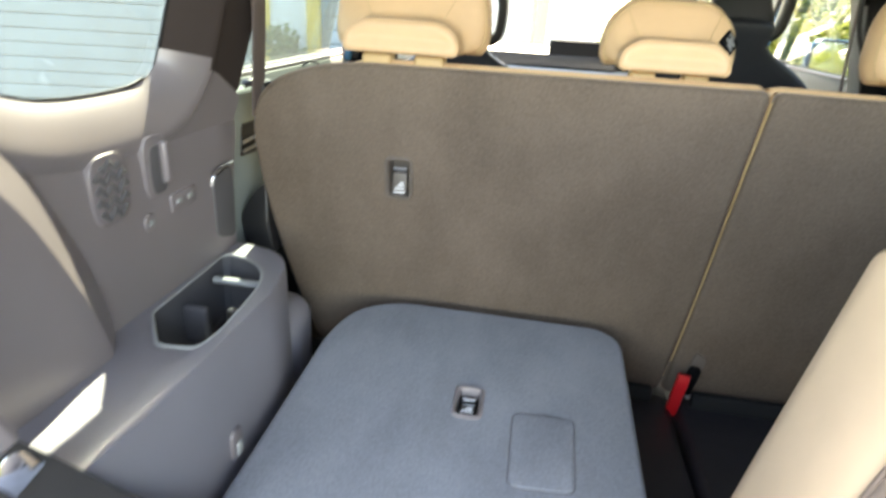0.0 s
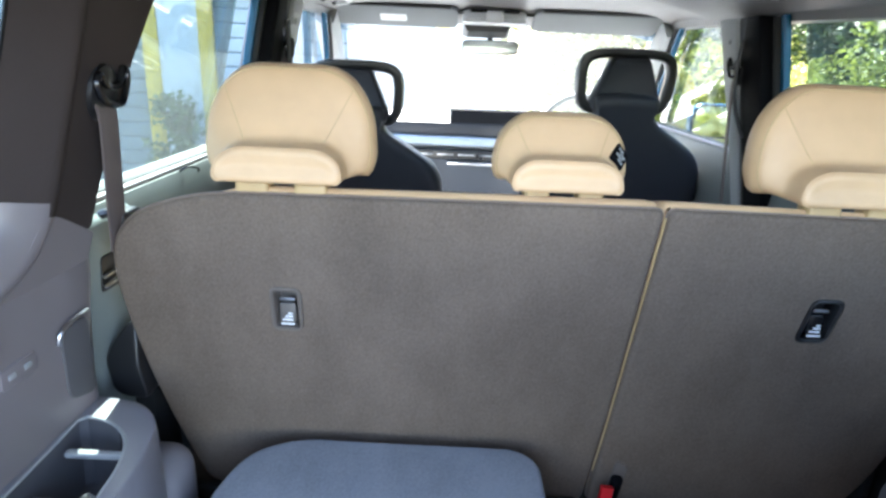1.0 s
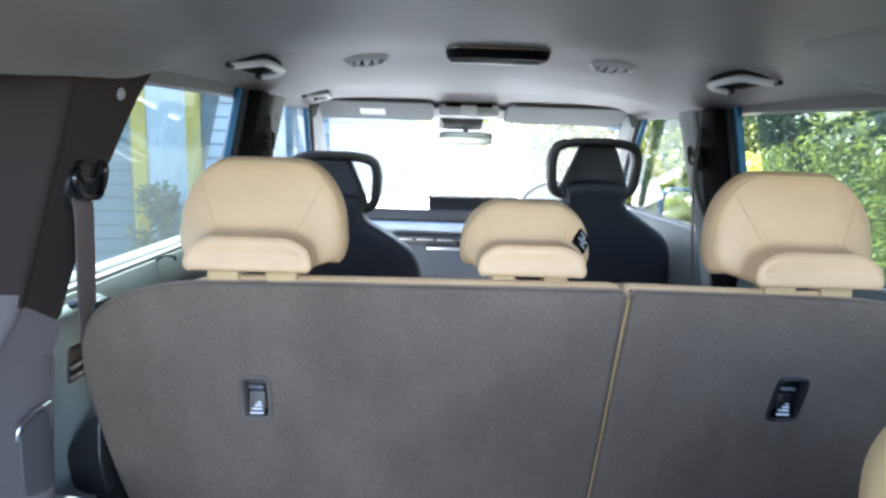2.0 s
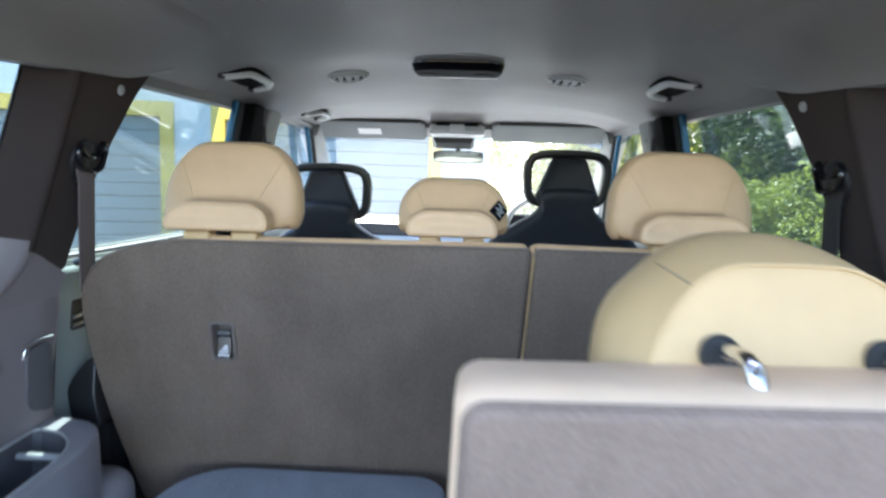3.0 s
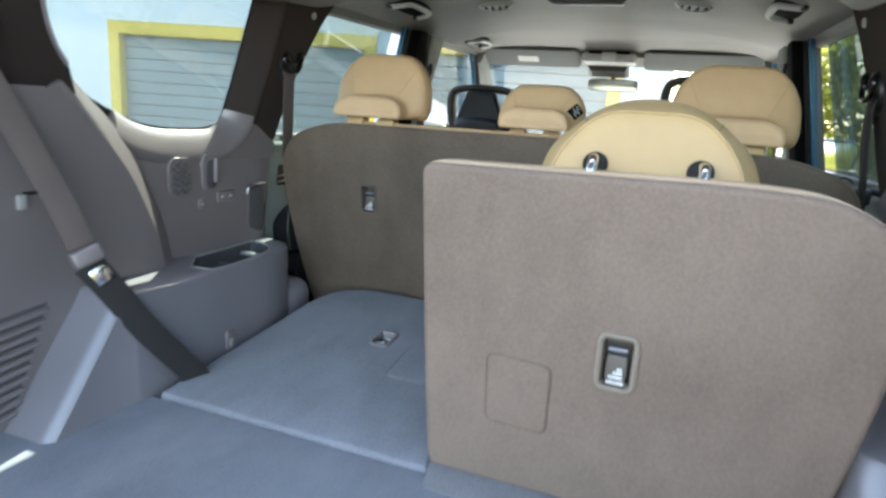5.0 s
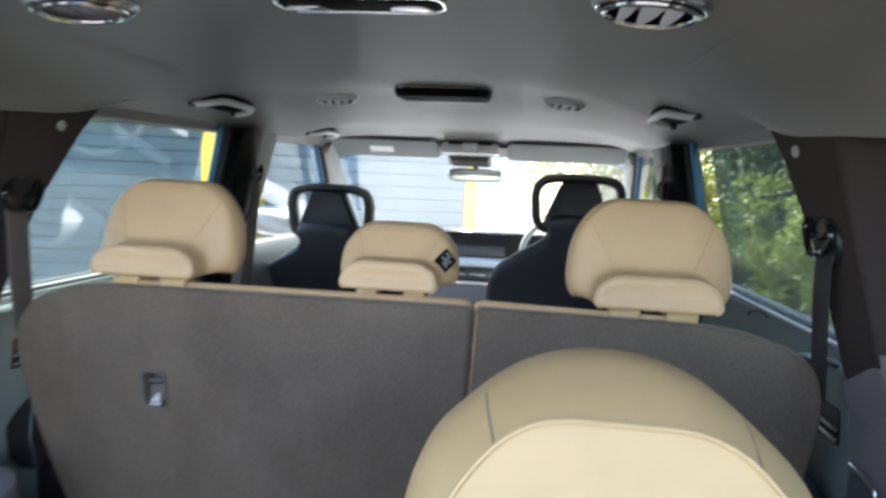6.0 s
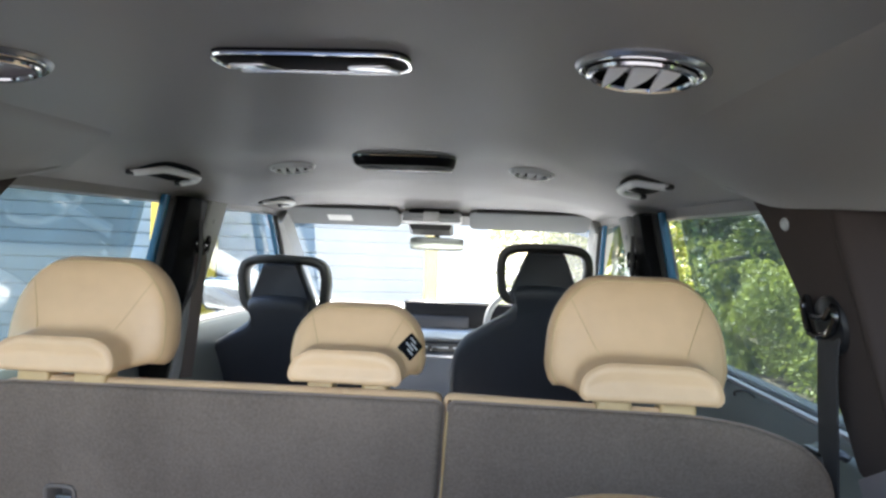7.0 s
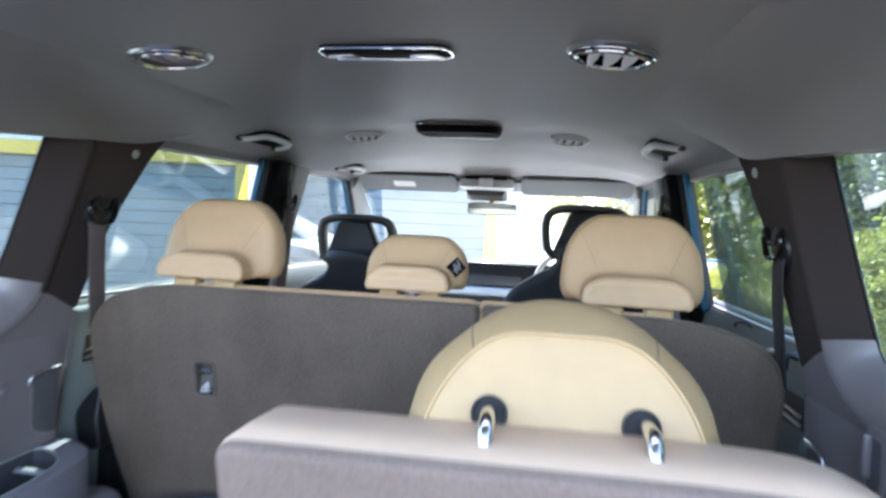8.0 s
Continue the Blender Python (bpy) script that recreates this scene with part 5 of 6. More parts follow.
# ---- front seats ----
def front_seat(cx, top, label):
    t = thing("bucket_seat", (cx, 2.25, 0.55), label, "front seat", "front seats")
    y0 = 2.14
    half = [(0.090, top - 0.13), (0.098, top - 0.19), (0.125, top - 0.225), (0.20, top - 0.272), (0.278, top - 0.335), (0.308, top - 0.44), (0.30, top - 0.70), (0.25, top - 0.85)]
    pts = [(a, b) for a, b in half] + [(-a, b) for a, b in half[::-1]]
    o = shift(smooth_line(pts, 4, True), cx, 0)
    pl = lambda a, b, d: Vector((a, y0 + 0.02 + d + 0.30 * (top - 0.3 - b), b))
    part("backrest", puff(o, pl, [(0.05, 0.006), (0.025, 0.0), (0.008, 0.012), (0.0, 0.035), (0.0, 0.09), (0.02, 0.125), (0.05, 0.135)]), M_NAVY, t, "dark navy leatherette backrest", 70)
    # headrest: a padded centre held in an open hoop
    neck = round_poly([(-0.090, -0.20), (0.090, -0.20), (0.120, -0.165), (0.060, -0.012), (-0.060, -0.012), (-0.120, -0.165)], [0.02, 0.02, 0.025, 0.015, 0.015, 0.025], 4)
    ph = lambda a, b, d: Vector((cx + a, y0 + d + 0.12 * -b, top + b))
    pf = lambda a, b, d: ph(a, b, d + 0.026)
    hr = part("headrest", pillow(neck, ph, [(0.02, 0.004), (0.008, 0.0), (0.0, 0.012), (0.0, 0.06), (0.015, 0.08)]), M_NAVY, t, "dark padded headrest in an open hoop", 60)
    hoop = [(-0.085, -0.178), (-0.115, -0.177), (-0.138, -0.152), (-0.146, -0.10), (-0.146, -0.05), (-0.128, -0.014), (-0.07, 0.0), (0.07, 0.0), (0.128, -0.014), (0.146, -0.05), (0.146, -0.10), (0.138, -0.152), (0.115, -0.177), (0.085, -0.178)]
    line = smooth_line([(a, b) for a, b in hoop], 5)
    bm = bmesh.new()
    loops = []
    for i, q in enumerate(line):
        d = (line[min(i + 1, len(line) - 1)] - line[max(i - 1, 0)]).normalized()
        nn = Vector((-d.y, d.x))
        loops.append([pf(q.x + nn.x * u, q.y + nn.y * u, v) for u, v in ((-0.016, 0.012), (-0.012, 0.0), (0.0, -0.004), (0.012, 0.0), (0.016, 0.012), (0.016, 0.05), (0.008, 0.06), (-0.008, 0.06), (-0.014, 0.05))])
    rings(bm, loops)
    part("hoop", bm, M_BLACK, hr, "black plastic hoop", 50)
    # base and facing are out of view, pale to throw light at the ceiling
    part("seat_base", box((cx, 2.55, 0.72), (0.50, 0.50, 0.18), 0.06, 4), M_BOUNCESEAT, t, "unseen seat cushion, pale to bounce light up")
    part("bounce_facing", puff(drawn_in(o, 0.05), lambda a, b, d: pl(a, b, 0.137 + d), [(0.01, 0.0), (0.0, 0.008), (0.02, 0.02)]), M_BOUNCESEAT, t, "unseen front facing, pale to bounce light to the ceiling", 70)
    return t


front_seat(-0.486, 1.487, "dark navy front passenger seat with an open-hoop headrest")
front_seat(0.415, 1.560, "dark navy driver's seat with an open-hoop headrest")

# ---- dashboard ----
dash = thing("dashboard", (CX, 3.4, 0.6), "grey dashboard with a dark screen and a blue-grey strip", "dashboard")
dp = [(3.02, 1.168), (3.04, 1.225), (3.08, 1.243), (3.16, 1.252), (3.45, 1.245), (3.72, 1.16), (3.72, 0.9), (3.1, 0.9)]
part("dash_pad", rings(bmesh.new(), [[Vector((x, y, z)) for y, z in dp] for x in np.linspace(-0.74, 0.76, 9)]), M_DASHTOP, dash)
part("dash_dark_band", box((-0.30, 3.025, 1.200), (0.90, 0.03, 0.062), 0.008), M_NAVY, dash)
part("dash_strip", box((CX, 3.00, 1.145), (1.46, 0.05, 0.040), 0.012, 3), M_DASHSTRIP, dash, "blue-grey dash strip")
part("dash_lower", box((CX, 3.06, 0.90), (1.46, 0.10, 0.40), 0.03, 3), M_DASHLOW, dash, "dark blue-grey lower dash")
vb = part("air_outlet", box((-0.08, 2.995, 1.085), (0.52, 0.04, 0.045), 0.008, 3), M_BLACK, dash, "wide dark air outlet")
for i in range(5):
    part("outlet_fin", box((-0.28 + i * 0.10, 2.973, 1.085), (0.08, 0.006, 0.006), 0.002), M_SATIN, vb)
part("switch_bar", box((-0.02, 2.975, 1.045), (0.30, 0.03, 0.014), 0.004), M_SATIN, dash, "silver switch bar")
part("hazard_switch", box((-0.01, 2.958, 1.075), (0.028, 0.012, 0.016), 0.003), M_GLOSSBLACK, dash, "dark hazard switch")
scr_ = part("display_panel", box((0.215, 3.035, 1.232), (0.765, 0.022, 0.132), 0.008, 3), M_GLOSSBLACK, dash, "wide black display panel")
part("display_glass", box((0.215, 3.022, 1.232), (0.745, 0.003, 0.116), 0.001), M_SCREEN, scr_)

wheel = thing("steering_wheel", (0.42, 2.78, 1.23), "grey two-spoke steering wheel", "steering wheel")
wc, wa = Vector((0.42, 2.77, 1.225)), Vector((0, -0.90, 0.42)).normalized()
wu = Vector((0, 0.42, 0.90)).normalized()
rim = bmesh.new()
tube(rim, [wc + Vector((1, 0, 0)) * math.cos(k / 48 * math.tau) * 0.188 + wu * math.sin(k / 48 * math.tau) * 0.180 for k in range(48)], 0.0145, 10, True)
part("rim", rim, M_TRIMLIGHT, wheel)
part("hub", pillow(oval(0.17, 0.13, 28), lambda a, b, d: wc + Vector((a, 0, 0)) + wu * (b - 0.01) - wa * (d - 0.02), [(0.02, 0), (0.005, 0.01), (0, 0.03), (0.01, 0.06)]), M_DASH, wheel)
for k in (-1, 1):
    part("spoke", box(wc + Vector((k * 0.125, 0.0, -0.005)), (0.12, 0.02, 0.034), 0.006), M_SATIN, wheel)


# ---- roof fittings ----
def roof_frame(x, y):
    e = 0.01
    n = Vector((-(roof_z(x + e, y) - roof_z(x - e, y)) / (2 * e), -(roof_z(x, y + e) - roof_z(x, y - e)) / (2 * e), 1)).normalized()
    c = Vector((x, y, roof_z(x, y)))
    u = (Vector((1, 0, 0)) - n * n.x).normalized()
    return c, u, n.cross(u), n


def roof_vent(x, y, open_fins, group):
    c, u, v, n = roof_frame(x, y)
    t = thing("roof_vent", c, "round chrome-ringed roof air vent with pale fins" if open_fins else "round chrome-ringed roof air vent, fins shut", "air vent", group)
    R = 0.0595
    P = lambda a, b, d: c + u * a + v * b - n * d
    part("vent_flange", lathe(bmesh.new(), c, -n, [(R + 0.003, -0.004), (R + 0.003, 0.002), (R, 0.005), (R - 0.004, 0.0045), (R - 0.006, 0.001)], 40, up=u), M_SATIN if y < 1.2 else M_GRIP, t, "satin outer flange")
    part("vent_bowl", lathe(bmesh.new(), c, -n, [(R - 0.0055, 0.0), (R - 0.0065, 0.0045), (R - 0.010, 0.0055), (R - 0.016, 0.002), (0.02, 0.001), (0.004, 0.0008)], 36, up=u), M_MATTBLACK if open_fins else M_TRIM, t)
    bright = M_CHROME if y < 1.2 else M_GRIP
    for nm, rr, dd, th, mm, lb in (("vent_ring", R - 0.012, 0.0085, 0.0038, bright, "bright inner ring"), ("flange_ring", R - 0.003, 0.006, 0.0018, bright, "")):
        ring = bmesh.new()
        tube(ring, [P(math.cos(k / 44 * math.tau) * rr, math.sin(k / 44 * math.tau) * rr, dd) for k in range(44)], th, 8, True)
        part(nm, ring, mm, t, lb)
    for x0, x1 in ((-0.031, -0.016), (-0.009, 0.012), (0.016, 0.034)):
        w = x1 - x0
        o = smooth_line([(x0, -0.024), (x1 - 0.001, -0.024), (x1, -0.012), (x0 + w * 0.80, 0.006), (x0 + w * 0.25, 0.026), (x0, 0.024)], 3, True)
        part("fin", slab(o, lambda a, b, d: P(a, b, (0.0085 + 0.25 * b if open_fins else 0.004) - d), 0.004, 0.001), M_FIN if open_fins else M_TRIM, t, "white fin" if open_fins else "")
    return t


roof_vent(-0.325, 0.735, False, "rear roof vents")
roof_vent(0.346, 0.725, True, "rear roof vents")
roof_vent(-0.325, 1.744, True, "front roof vents")
roof_vent(0.325, 1.744, True, "front roof vents")


def roof_lamp(x, y, w, h, rear):
    c, u, v, n = roof_frame(x, y)
    t = thing("roof_lamp", c, "slim roof lamp with glossy black housing and clear lenses" if rear else "glossy black roof control and lamp panel", "roof lamp", "roof lamps")
    P = lambda a, b, d: c + u * a + v * b - n * d
    o = round_poly([(-w / 2, -h / 2), (w / 2, -h / 2), (w / 2, h / 2), (-w / 2, h / 2)], h * 0.42, 6)
    part("lamp_housing", rings(bmesh.new(), [[P(q[0], q[1], d) for q in inset(o, i)] for i, d in ((-0.004, -0.003), (-0.003, 0.004), (0.002, 0.006 if rear else 0.022), (0.008, 0.0075 if rear else 0.027))]), M_MATTBLACK, t, "glossy black housing")
    rim = bmesh.new()
    tube(rim, [P(q[0], q[1], 0.005) for q in inset(o, -0.003)], 0.0022, 6, True)
    part("lamp_rim", rim, M_CHROME, t, "bright rim")
    lip = round_poly([(-w * 0.43, h * 0.30), (w * 0.45, h * 0.30), (w * 0.45, h * 0.44), (-w * 0.43, h * 0.44)] if rear else [(-w * 0.46, h * 0.40), (w * 0.46, h * 0.40), (w * 0.46, h * 0.45), (-w * 0.46, h * 0.45)], h * (0.06 if rear else 0.02), 3)
    part("lamp_lip", slab(lip, lambda a, b, d: P(a, b, (0.0108 - 0.06 * (b - 0.3 * h) if rear else 0.0290) - d), 0.005, 0.0015), M_LENS, t, "bright lower lip")
    for k in (-1, 1):
        lo = shift(round_poly([(-w * 0.13, -h * 0.10), (w * 0.08, -h * 0.16), (w * 0.14, h * 0.34), (-w * 0.14, h * 0.34)], h * 0.1, 3), k * w * 0.32, 0)
        part("lamp_lens", slab(lo, lambda a, b, d: P(a, b, 0.0110 - 0.06 * (b + 0.1 * h) - d if rear else 0.0285 - d), 0.004, 0.001), M_LENS if rear else M_MATTBLACK, t)
    return t


roof_lamp(0.021, 0.745, 0.194, 0.062, True)
roof_lamp(0.005, 1.600, 0.245, 0.185, False)


def grab_handle(x, y, s):
    """Folding handle: a bowed grip on two hinged legs over a black recess."""
    c, u, v, n = roof_frame(x, y)
    t = thing("grab_handle", c, "folded pale grey roof grab handle in a black recess", "grab handle", "grab handles")
    L = 0.200
    P = lambda a, b, d: c + v * a + u * b - n * (d + 0.007)
    part("recess_plate", slab(shift(oval(L + 0.050, 0.080, 36, 3.0), 0, s * 0.002), lambda a, b, d: P(a, b, -0.003 - d), 0.010, 0.003), M_MATTBLACK, t, "black recess plate")
    line = smooth_line([(-L / 2 - 0.004, s * 0.030), (-L / 2 + 0.001, s * 0.012), (-L / 2 + 0.008, -s * 0.012), (-L / 2 + 0.026, -s * 0.026), (-L * 0.2, -s * 0.030), (L * 0.2, -s * 0.030), (L / 2 - 0.026, -s * 0.026), (L / 2 - 0.008, -s * 0.012), (L / 2 - 0.001, s * 0.012), (L / 2 + 0.004, s * 0.030)], 5)
    loops, m = [], len(line)
    for i, q in enumerate(line):
        d = (line[min(i + 1, m - 1)] - line[max(i - 1, 0)]).normalized()
        w = Vector((-d.y, d.x))
        k = math.sin(math.pi * i / (m - 1))
        drop, half = 0.004 + 0.010 * min(1.0, 1.6 * k), 0.0125 - 0.002 * k
        loops.append([P(q.x + w.x * half * math.cos(z), q.y + w.y * half * math.cos(z), drop + 0.0075 * math.sin(z)) for z in (j / 12 * math.tau for j in range(12))])
    part("grip", rings(bmesh.new(), loops), M_GRIP, t, "pale grey bowed grip", 60)
    for k in (-1, 1):
        part("hinge_cap", box(P(k * (L / 2 + 0.003), s * 0.031, 0.004), (0.020, 0.024, 0.012), 0.004, 2), M_BLACK, t, "black hinge cap")
    return t


for gx, gy in GRIPS:
    grab_handle(gx, gy, -1 if gx < 0 else 1)


def visor(x0, x1, labelled):
    t = thing("sun_visor", ((x0 + x1) / 2, 2.62, 1.68), "folded grey cloth sun visor" + (" with a white label" if labelled else ""), "sun visor", "sun visors")
    o = round_poly([(x0, 0), (x1, 0), (x1, 0.155), (x0, 0.155)], 0.03, 5)
    P = lambda a, b, d: Vector((a, 2.705 - b * 0.93 + d * 0.3, 1.637 + b * 0.40 + d))
    part("visor_pad", slab(o, P, 0.016, 0.006), M_VISOR, t)
    # black tube drawn as the shadow along the visor's rear edge
    part("visor_shadow_gap", tube(bmesh.new(), [P(x0 + 0.03, 0.160, 0.004), P(x1 - 0.03, 0.160, 0.004)], 0.005, 8), M_SEAL, t)
    if labelled:
        part("visor_label", slab(round_poly([(-0.455, 0.050), (-0.352, 0.050), (-0.352, 0.100), (-0.455, 0.100)], 0.003, 2), lambda a, b, d: P(a, b, d - 0.0012), 0.002, 0.0), M_WHITE, t, "white label")


visor(-0.655, -0.150, True)
visor(0.145, 0.640, False)
oc = thing("overhead_console", (-0.01, 2.62, 1.70), "pale grey overhead console with chrome-edged lamps", "overhead console")
part("console_shell", box((-0.01, 2.635, 1.678), (0.245, 0.14, 0.048), 0.016, 4), M_GRIP, oc)
for k in (-1, 1):
    part("map_lamp", slab(shift(round_poly([(-0.046, -0.018), (0.046, -0.018), (0.036, 0.021), (-0.036, 0.021)], 0.008, 3), -0.01 + k * 0.074, 0), lambda a, b, d: Vector((a, 2.566 + b * 0.5 + d, 1.675 + b)), 0.012, 0.002), M_FIN, oc, "bright map lamp")
part("centre_button", box((-0.01, 2.560, 1.676), (0.066, 0.014, 0.046), 0.008, 3), M_WHITE, oc)
for k in (-1, 1):
    part("console_slot", box((-0.01 + k * 0.062, 2.560, 1.6985), (0.062, 0.012, 0.011), 0.004), M_MATTBLACK, oc)
mr_ = thing("rear_view_mirror", (-0.005, 2.84, 1.57), "frameless rear-view mirror on a dark camera housing", "mirror")
mo = shift(oval(0.245, 0.062, 32, 6), -0.005, 1.573)
part("mirror_shell", slab(mo, lambda a, b, d: Vector((a, 2.842 + d, b)), 0.028, 0.006), M_BLACK, mr_)
part("mirror_glass", slab(inset(mo, 0.0012), lambda a, b, d: Vector((a, 2.8375 + d + 0.052 * (b - 1.573), b)), 0.003, 0.0005), M_MIRROR, mr_, "mirror glass")
part("mirror_stalk", tube(bmesh.new(), [(-0.005, 2.868, 1.58), (-0.01, 2.86, 1.65)], 0.012, 10), M_BLACK, mr_)
part("camera_housing", rings(bmesh.new(), [[Vector((-0.02 + u, y, z)) for u, z in ((-0.11, z1), (0.09, z1), (0.075, z0), (-0.09, z0))] for y, z0, z1 in ((2.74, 1.632, 1.668), (2.80, 1.620, 1.645), (2.86, 1.61, 1.618))]), M_BLACK, mr_)


# ---- belts ----
def belt_loop(s, y, z, name, label, web_m, path, sides, width=0.046):
    up = up_place(s)
    t = thing(name, up(y, z, 0), label, "seat belt", "seat belts")
    c = up(y, z, -0.012)
    nrm = Vector((-s, 0, -0.2)).normalized()
    part("anchor_cover", lathe(bmesh.new(), up(y, z, 0.0), nrm, [(0.040, -0.002), (0.038, 0.006), (0.026, 0.012), (0.01, 0.0125)], 24, 0.85, up=(0, 1, 0)), M_BLACK, t, "black anchor cover")
    ring = bmesh.new()
    loop = [(-0.036, 0.012), (-0.020, -0.010), (0.020, -0.012), (0.040, 0.022), (0.032, 0.034), (0.016, 0.012), (-0.014, 0.012), (-0.028, 0.026)]
    tube(ring, [c + Vector((0, a, b)) + nrm * 0.006 for a, b in smooth_line(loop, 4, True)], 0.0052, 8, True)
    part("belt_ring", ring, M_GLOSSBLACK, t, "glossy black belt ring")
    part("webbing", ribbon(smooth_line(path, 6), sides, width), web_m, t, "flat belt webbing")
    return t


for s in (-1, 1):
    X = lambda x: CX + s * x
    w = M_BELT if s < 0 else M_BELTBLACK
    belt_loop(s, 0.960, 1.457, "second_row_belt", "grey belt hanging from the pillar beside the rear seat" if s < 0 else "black belt hanging from the pillar beside the rear seat", w, [(X(0.648), 0.957, 1.452), (X(0.643), 0.957, 1.425), (X(0.650), 0.966, 1.36), (X(0.664), 0.985, 1.29), (X(0.678), 1.006, 1.225)], (0, 1, 0.1), 0.044)
    g = thing("belt_guide", (X(0.665), 1.03, 1.255), "small black belt guide on the door ledge", "belt guide", "belt guides")
    part("guide_body", box((X(0.676), 1.030, 1.258), (0.028, 0.056, 0.034), 0.008, 3), M_BLACK, g)
    part("guide_tab", tube(bmesh.new(), smooth_line([Vector((X(0.676), 1.026, 1.262)), Vector((X(0.690), 1.022, 1.269)), Vector((X(0.702), 1.019, 1.270)), Vector((X(0.709), 1.018, 1.266))], 4), 0.0075, 8), M_BLACK, g, "rounded black tab")
    fb = 1.83 if s < 0 else 1.90
    belt_loop(s, fb, 1.52, "front_belt", "grey front belt on the centre pillar", M_BELT, [(X(0.63), fb, 1.52), (X(0.625), fb, 1.48), (X(0.63), fb - 0.01, 1.35), (X(0.64), fb - 0.03, 1.15)], (0.3, 1, 0), 0.044)
BELT3 = [(-0.654, 0.190, 1.428), (-0.648, 0.201, 1.404), (-0.640, 0.217, 1.366), (-0.615, 0.249, 1.273), (-0.588, 0.278, 1.181), (-0.568, 0.296, 1.108)]
tb = belt_loop(-1, 0.188, 1.425, "third_row_belt", "brown-grey third-row belt slack across the console", M_BELT, BELT3, (0.35, 1, 0.1), 0.042)
part("webbing_lower", ribbon(smooth_line([(-0.563, 0.302, 1.075), (-0.55, 0.33, 1.03), (-0.530, 0.385, 0.94), (-0.507, 0.455, 0.845), (-0.495, 0.49, 0.79)], 6), (0.5, 1, 0.1), 0.048), M_BELTBLACK, tb, "dark lower webbing")
part("slider", box((-0.562, 0.30, 1.090), (0.024, 0.050, 0.030), 0.007, 3, Euler((0.35, -0.2, -0.4)).to_matrix()), M_TRIM, tb, "grey plastic slider")
part("tongue", box((-0.553, 0.318, 1.056), (0.007, 0.032, 0.032), 0.003, 2, Euler((0.5, -0.2, -0.4)).to_matrix()), M_CHROME, tb, "steel tongue")
pk = thing("belt_stow_clip", (-0.645, 0.33, 1.18), "small grey belt stowing clip on the quarter panel", "belt clip")
part("clip_slot", box((-0.6435, 0.287, 1.189), (0.005, 0.060, 0.006), 0.0015), M_BLACK, pk)
part("clip_tab", box((-0.641, 0.254, 1.176), (0.008, 0.016, 0.024), 0.003), M_TRIMLIGHT, pk)
# loose belt end on the boot floor
le = thing("loose_belt", (0.53, 0.30, FZ), "black belt strap looped on the boot floor", "seat belt")
part("strap", ribbon(smooth_line([(0.70, 0.25, 0.826), (0.645, 0.315, 0.828), (0.600, 0.375, 0.832), (0.560, 0.398, 0.838), (0.522, 0.382, 0.840), (0.500, 0.335, 0.834), (0.508, 0.285, 0.828), (0.55, 0.262, 0.826), (0.61, 0.262, 0.826)], 6), (0.25, 0.35, 1), 0.046), M_BELTBLACK, le)
part("buckle", box((0.568, 0.330, 0.832), (0.065, 0.036, 0.040), 0.010, 3, Euler((0.2, 0.3, 0.3)).to_matrix()), M_BLACK, le, "black buckle")

# pale lint specks on the boot carpet
for lx, ly, lr in ((0.454, 0.300, 0.0028), (0.421, 0.329, 0.0016), (-0.10, 0.21, 0.0014), (0.20, 0.30, 0.0015)):
    ln = thing("lint_speck", (lx, ly, FZ), "tiny pale lint speck on the boot carpet", "lint", "lint specks")
    part("speck", box((lx, ly, FZ + lr * 0.45), (lr * 1.6, lr * 1.2, lr), lr * 0.3, 2), M_WHITE, ln)


# ---- outside ----
gr = bmesh.new()
N = 24
gv = [[gr.verts.new((x, y, 0.0)) for x in np.linspace(-400, 400, N)] for y in np.linspace(-400, 400, N)]
for j in range(N - 1):
    for i in range(N - 1):
        gr.faces.new((gv[j][i], gv[j][i + 1], gv[j + 1][i + 1], gv[j + 1][i]))
structure("ground", gr, M_GROUND, "pale concrete driveway reaching into the distance", "ground")
# added out of view: dark ground that keeps bounced light off the rear ceiling
structure("road", slab([Vector((-60, -40)), Vector((60, -40)), Vector((60, -0.1)), Vector((-60, -0.1))], lambda a, b, d: Vector((a, b, 0.006 - d)), 0.02, 0.004), M_DARKGROUND, "unseen dark asphalt added to cut light bounced into the boot", "road")
structure("garden_bed", slab(round_poly([(1.9, -6), (9.5, -6), (9.5, 20), (3.9, 20)], 0.4, 5), lambda a, b, d: Vector((a, b, 0.05 - d)), 0.06, 0.02), M_SOIL, "brown soil garden bed along the drive", "garden bed")

# the garage front runs across the drive, a little askew to the car
TH = radians(15)
FU, FN = Vector((math.cos(TH), math.sin(TH), 0)), Vector((math.sin(TH), -math.cos(TH), 0))
F0 = Vector((-1.429, 5.332, 0))


def fpt(a, z, d=0.0):
    """A point a metres along the garage front, z up, d in front of it."""
    return F0 + FU * a + FN * d + Vector((0, 0, z))


garage = thing("garage_building", F0, "white rendered garage building with yellow door frames", "garage")


def wall_piece(a0, a1, z0, z1, d=0.0, thick=0.25, m=M_WALL, name="wall", parent=None, r=0.004):
    o = [Vector((a0, z0)), Vector((a1, z0)), Vector((a1, z1)), Vector((a0, z1))]
    return part(name, slab(o, lambda a, b, dd: fpt(a, b, d - dd), thick, r), m, parent or garage)


DOORS = ((-3.80, -1.16), (-0.74, 1.21))
HEADZ = 2.005
TOP = 2.95
wall_piece(-4.70, -3.86, 0, TOP)
wall_piece(-1.10, -0.80, 0, TOP)
wall_piece(1.27, 1.74, 0, TOP)
wall_piece(-3.86, -1.10, HEADZ + 0.05, TOP)
wall_piece(-0.80, 1.27, HEADZ + 0.05, TOP)
